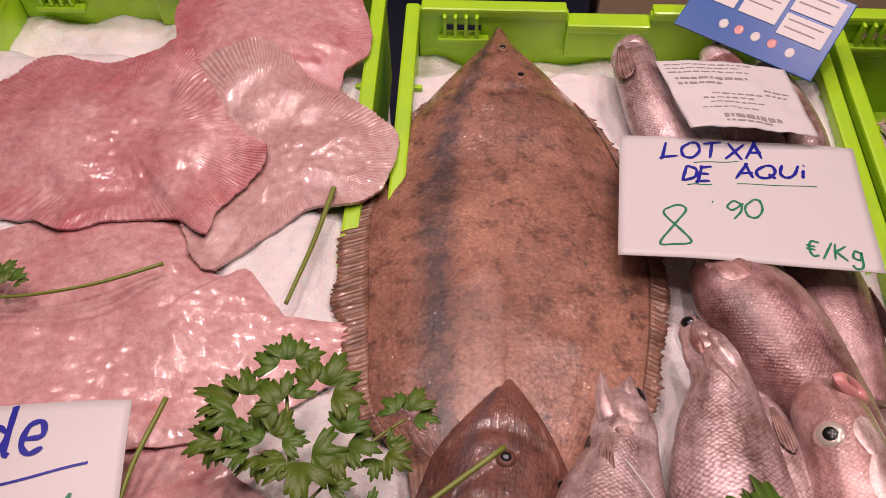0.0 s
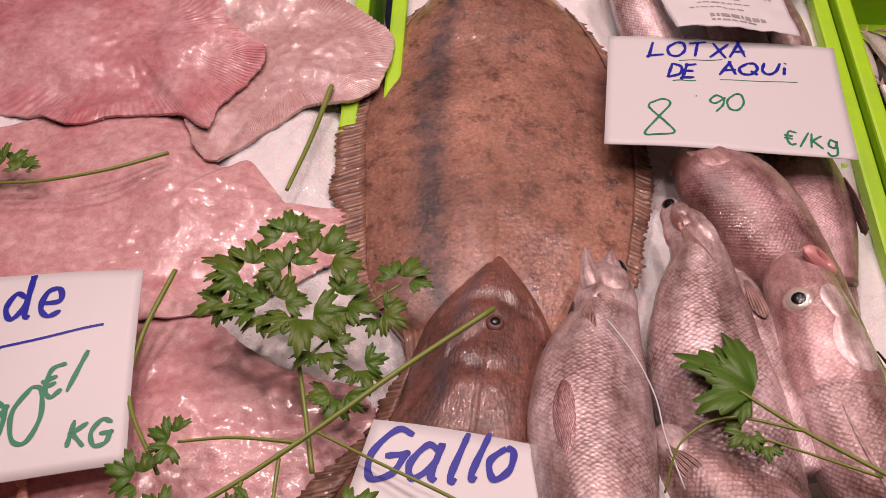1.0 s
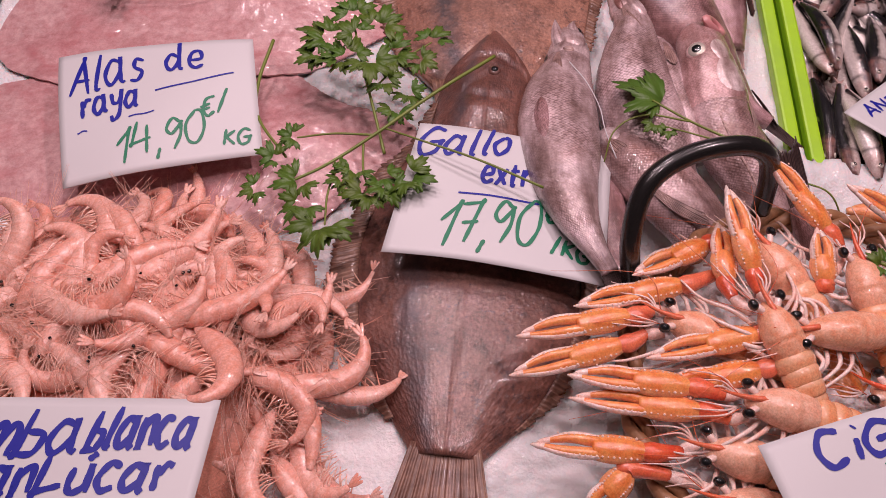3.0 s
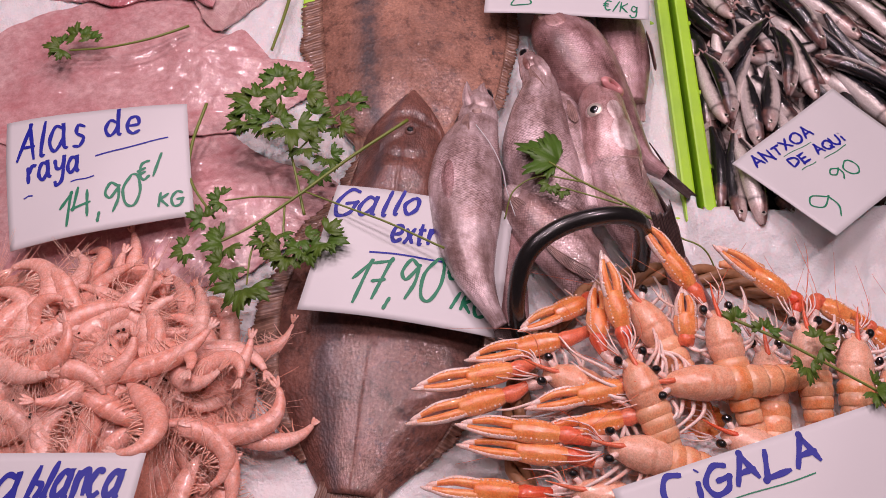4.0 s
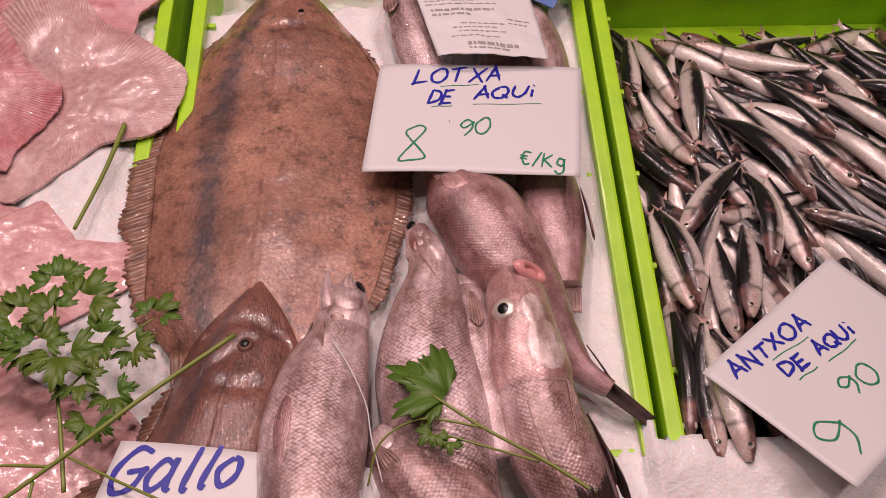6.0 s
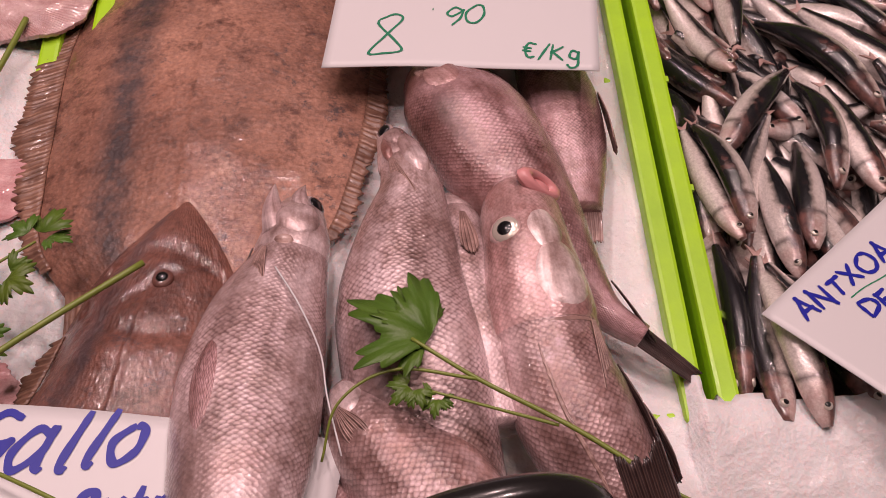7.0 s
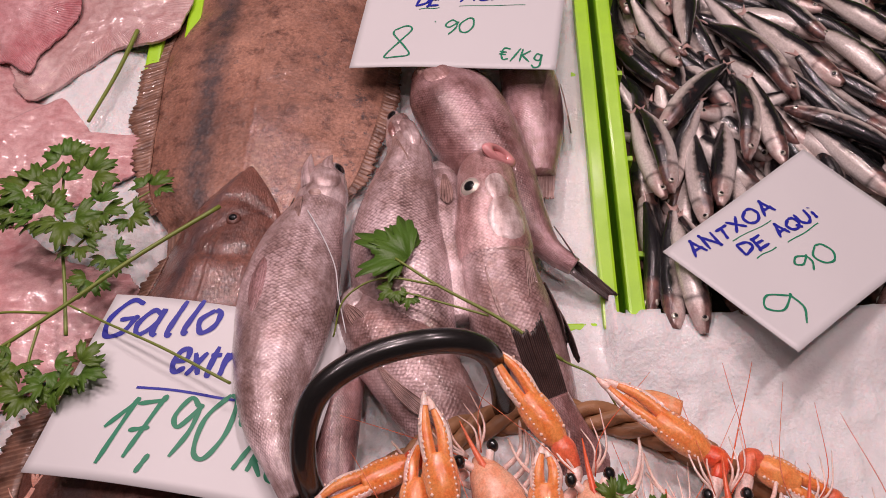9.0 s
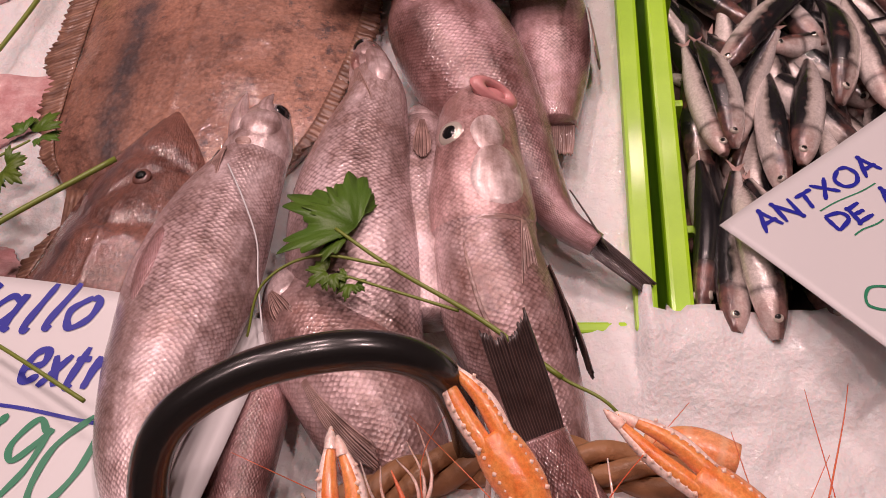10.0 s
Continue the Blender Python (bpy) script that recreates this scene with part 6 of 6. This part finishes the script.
def sprig(label, stems, leaves, seed, radius=0.0017, blades=()):
    """stems: lists of points; leaves of three blades, and single blades: (x, y, z, heading, size)."""
    root = thing("parsley_sprig", label, "parsley", group="parsley sprigs")
    rng = random.Random(seed)
    for k, pts in enumerate(stems):
        tube("stem", pts, radius if k == 0 else radius * 0.65, STEM, root, 30, 7, 0.7)
    for x, y, z, h, s in blades:
        leaflet((x, y, z), h, s, 2.0, rng, root)
    for x, y, z, h, s in leaves:
        for da, k in ((0, 1.05), (66, 0.85), (-66, 0.85)):
            a = radians(h + da)
            leaflet((x + 0.25 * s * math.cos(a), y + 0.25 * s * math.sin(a), z + rng.uniform(-0.001, 0.003)), h + da + rng.uniform(-14, 14), s * k * rng.uniform(0.66, 0.90), rng.uniform(-6, 14), rng, root)
    return root


sprig("fresh dark green parsley sprig lying on the skate wings", [[(-0.050, 0.150, 0.100), (-0.062, 0.20, 0.108), (-0.075, 0.25, 0.118), (-0.085, 0.30, 0.122)], [(-0.068, 0.22, 0.110), (-0.03, 0.262, 0.118), (-0.005, 0.285, 0.118)]],
      [(-0.088, 0.318, 0.124, 95, 0.030), (-0.110, 0.290, 0.120, 160, 0.036), (-0.062, 0.295, 0.126, 60, 0.036), (-0.095, 0.262, 0.118, 205, 0.032), (-0.070, 0.255, 0.124, 285, 0.036),
       (-0.048, 0.262, 0.122, 350, 0.034), (-0.055, 0.232, 0.116, 300, 0.028), (-0.005, 0.285, 0.118, 70, 0.026), (-0.020, 0.262, 0.116, 330, 0.024),
       (-0.120, 0.270, 0.116, 215, 0.028), (-0.088, 0.258, 0.122, 80, 0.030), (-0.080, 0.285, 0.128, 130, 0.028), (-0.030, 0.225, 0.106, 300, 0.022), (-0.040, 0.205, 0.104, 260, 0.024)], 3)
sprig("parsley sprig with a long pale stem across skate and flatfish", [[(0.060, 0.268, 0.116), (0.0, 0.215, 0.118), (-0.055, 0.168, 0.112), (-0.105, 0.132, 0.104), (-0.150, 0.108, 0.100)],
      [(-0.060, 0.165, 0.110), (-0.100, 0.168, 0.108), (-0.135, 0.166, 0.104)], [(-0.09, 0.14, 0.106), (-0.10, 0.10, 0.105), (-0.10, 0.060, 0.108)], [(0.098, 0.094, 0.121), (0.04, 0.125, 0.122), (-0.01, 0.150, 0.118), (-0.05, 0.172, 0.112)],
      [(-0.07, 0.155, 0.108), (-0.068, 0.12, 0.108), (-0.06, 0.098, 0.106)]],
      [(-0.135, 0.166, 0.106, 170, 0.022), (-0.150, 0.140, 0.104, 160, 0.022), (-0.125, 0.115, 0.104, 215, 0.030), (-0.165, 0.105, 0.104, 200, 0.024), (-0.120, 0.085, 0.110, 235, 0.032), (-0.102, 0.060, 0.112, 262, 0.036),
       (-0.062, 0.100, 0.108, 270, 0.030), (-0.075, 0.125, 0.110, 250, 0.026), (-0.052, 0.118, 0.108, 300, 0.026), (-0.028, 0.112, 0.114, 335, 0.030), (-0.045, 0.105, 0.108, 290, 0.026), (-0.085, 0.115, 0.108, 200, 0.024)], 4, 0.0020)
sprig("single parsley leaf and stem lying on the rosy fish", [[(0.345, 0.118, 0.104), (0.300, 0.150, 0.112), (0.250, 0.182, 0.114), (0.215, 0.208, 0.116)], [(0.250, 0.182, 0.114), (0.205, 0.190, 0.114), (0.175, 0.175, 0.108), (0.165, 0.15, 0.09)],
      [(0.29, 0.155, 0.110), (0.25, 0.168, 0.112), (0.222, 0.178, 0.112)], [(0.345, 0.118, 0.104), (0.375, 0.097, 0.10), (0.41, 0.06, 0.03)]],
      [(0.216, 0.182, 0.110, 215, 0.016), (0.228, 0.176, 0.110, 250, 0.013)], 5, 0.0016, [(0.226, 0.212, 0.112, 152, 0.056), (0.222, 0.210, 0.110, 190, 0.034), (0.220, 0.218, 0.110, 112, 0.034)])
sprig("parsley stem with small dark leaf on the skate wings", [[(-0.215, 0.443, 0.092), (-0.26, 0.418, 0.094), (-0.31, 0.405, 0.092), (-0.355, 0.402, 0.090)]], [(-0.345, 0.42, 0.092, 130, 0.026), (-0.36, 0.405, 0.092, 190, 0.026), (-0.33, 0.412, 0.093, 80, 0.018)], 6)
sprig("bare green parsley stem lying on the ice", [[(-0.091, 0.556, 0.080), (-0.100, 0.49, 0.076), (-0.112, 0.418, 0.076)]], [], 7, 0.0026)
sprig("bare curved parsley stem on the skate wing", [[(-0.175, 0.310, 0.096), (-0.184, 0.25, 0.094), (-0.178, 0.20, 0.094), (-0.145, 0.148, 0.096)]], [], 8, 0.0020)
sprig("dark parsley sprig lying among the langoustines", [[(0.362, -0.002, 0.150), (0.410, -0.034, 0.156), (0.485, -0.080, 0.150)]],
      [(0.368, -0.008, 0.152, 150, 0.020), (0.388, -0.020, 0.156, 70, 0.018), (0.430, -0.034, 0.158, 20, 0.024), (0.418, -0.050, 0.156, 270, 0.020), (0.470, -0.074, 0.154, 340, 0.024)], 9)
sprig("parsley sprig standing in the ice beside the basket", [[(0.66, 0.0, 0.0), (0.655, 0.03, 0.03), (0.652, 0.05, 0.05)]], [(0.65, 0.055, 0.05, 110, 0.032), (0.655, 0.035, 0.04, 190, 0.028), (0.665, 0.06, 0.05, 30, 0.03)], 10)


# ---- label, tag and small things ----
note = thing("paper_label", "crumpled white paper label with grey print lying on fish", "label")
corners = [np.array(c) for c in ((0.214, 0.702, 0.128), (0.343, 0.702, 0.126), (0.353, 0.607, 0.116), (0.235, 0.607, 0.118))]


def on_note(u, v, h=0.0):
    p = (corners[0] * (1 - u) + corners[1] * u) * (1 - v) + (corners[3] * (1 - u) + corners[2] * u) * v
    return p + np.array((0, 0, h + 0.005 * math.sin(3.1 * u + 0.5) + 0.0022 * noise.noise((u * 4, v * 4, 8)) + 0.0012 * noise.noise((u * 11, v * 11, 8))))


nv = [on_note(i / 30, j / 30) for j in range(31) for i in range(31)]
nf = [(j * 31 + i, (j + 1) * 31 + i, (j + 1) * 31 + i + 1, j * 31 + i + 1) for j in range(30) for i in range(30)]
mesh_object("paper", nv, nf, CARD, None, note).modifiers.new("thickness", "SOLIDIFY").thickness = 0.0005
rng = random.Random(17)
for v, u0, u1, thick in ((0.05, 0.05, 0.72, 0.014), (0.11, 0.05, 0.60, 0.014), (0.17, 0.05, 0.66, 0.014), (0.26, 0.08, 0.62, 0.035), (0.34, 0.08, 0.42, 0.03), (0.50, 0.30, 0.70, 0.014), (0.56, 0.22, 0.62, 0.014),
                         (0.62, 0.26, 0.66, 0.014), (0.70, 0.18, 0.58, 0.014), (0.82, 0.30, 0.72, 0.05), (0.42, 0.72, 0.90, 0.014), (0.48, 0.72, 0.88, 0.014), (0.90, 0.30, 0.60, 0.02)):
    x = u0
    while x < u1:
        w = rng.uniform(0.02, 0.07)
        vs = [on_note(x + (w if i else 0) * 1.0, v + j * thick, 0.0004) for i in (0, 1) for j in (0, 1)]
        mesh_object("print_bar", vs, [(0, 1, 3, 2)], INK_GREY, None, note, smooth=False)
        x += w + 0.014

tag = thing("plastic_tag", "blue plastic tag with white printed panels hung on the crate", "tag")
c, b, a = np.array((0.244, 0.776, 0.130)), np.array((0.349, 0.706, 0.118)), np.array((0.280, 0.835, 0.165))
ex = (b - c) / np.linalg.norm(b - c)
ey = (a - c) - ex * np.dot(a - c, ex)
ey /= np.linalg.norm(ey)
ez = np.cross(ex, ey)
tag.matrix_world = Matrix((( ex[0], ey[0], ez[0], c[0]), (ex[1], ey[1], ez[1], c[1]), (ex[2], ey[2], ez[2], c[2]), (0, 0, 0, 1)))
part("plate", box_bm(0, 0, -0.0012, 0.150, 0.100, 0.0012, 0.001), BLUE_TAG, tag)
for x0, y0, x1, y1 in ((0.008, 0.042, 0.045, 0.095), (0.050, 0.042, 0.090, 0.095), (0.095, 0.035, 0.142, 0.062), (0.095, 0.066, 0.142, 0.095)):
    panel = part("white_panel", box_bm(x0, y0, 0.0013, x1, y1, 0.0020, 0.0), CARD, tag)
    for k in range(4):
        y = y1 - 0.006 - 0.010 * k
        if y > y0 + 0.004:
            part("print_bar", box_bm(x0 + 0.004, y - 0.0015, 0.0021, x1 - 0.006 - 0.004 * (k % 2), y, 0.0024, 0.0), INK_GREY, panel)
for k, (x, y) in enumerate(((0.045, 0.022), (0.062, 0.022), (0.080, 0.022), (0.098, 0.022), (0.118, 0.020))):
    ball("round_mark", (x, y, 0.0012), 0.006, CARD if k % 2 == 0 else MOUTH, tag, (0.8, 1.0, 0.12))
tomato = thing("cherry_tomato", "small glossy red cherry tomato in the anchovy crate", "tomato")
ball("fruit", (0.690, 0.214, 0.018), 0.012, TOMATO, tomato, (1, 1, 0.9))
tube("stalk", [(0.690, 0.214, 0.028), (0.692, 0.215, 0.036)], 0.0015, STEM, tomato, 5, 6)
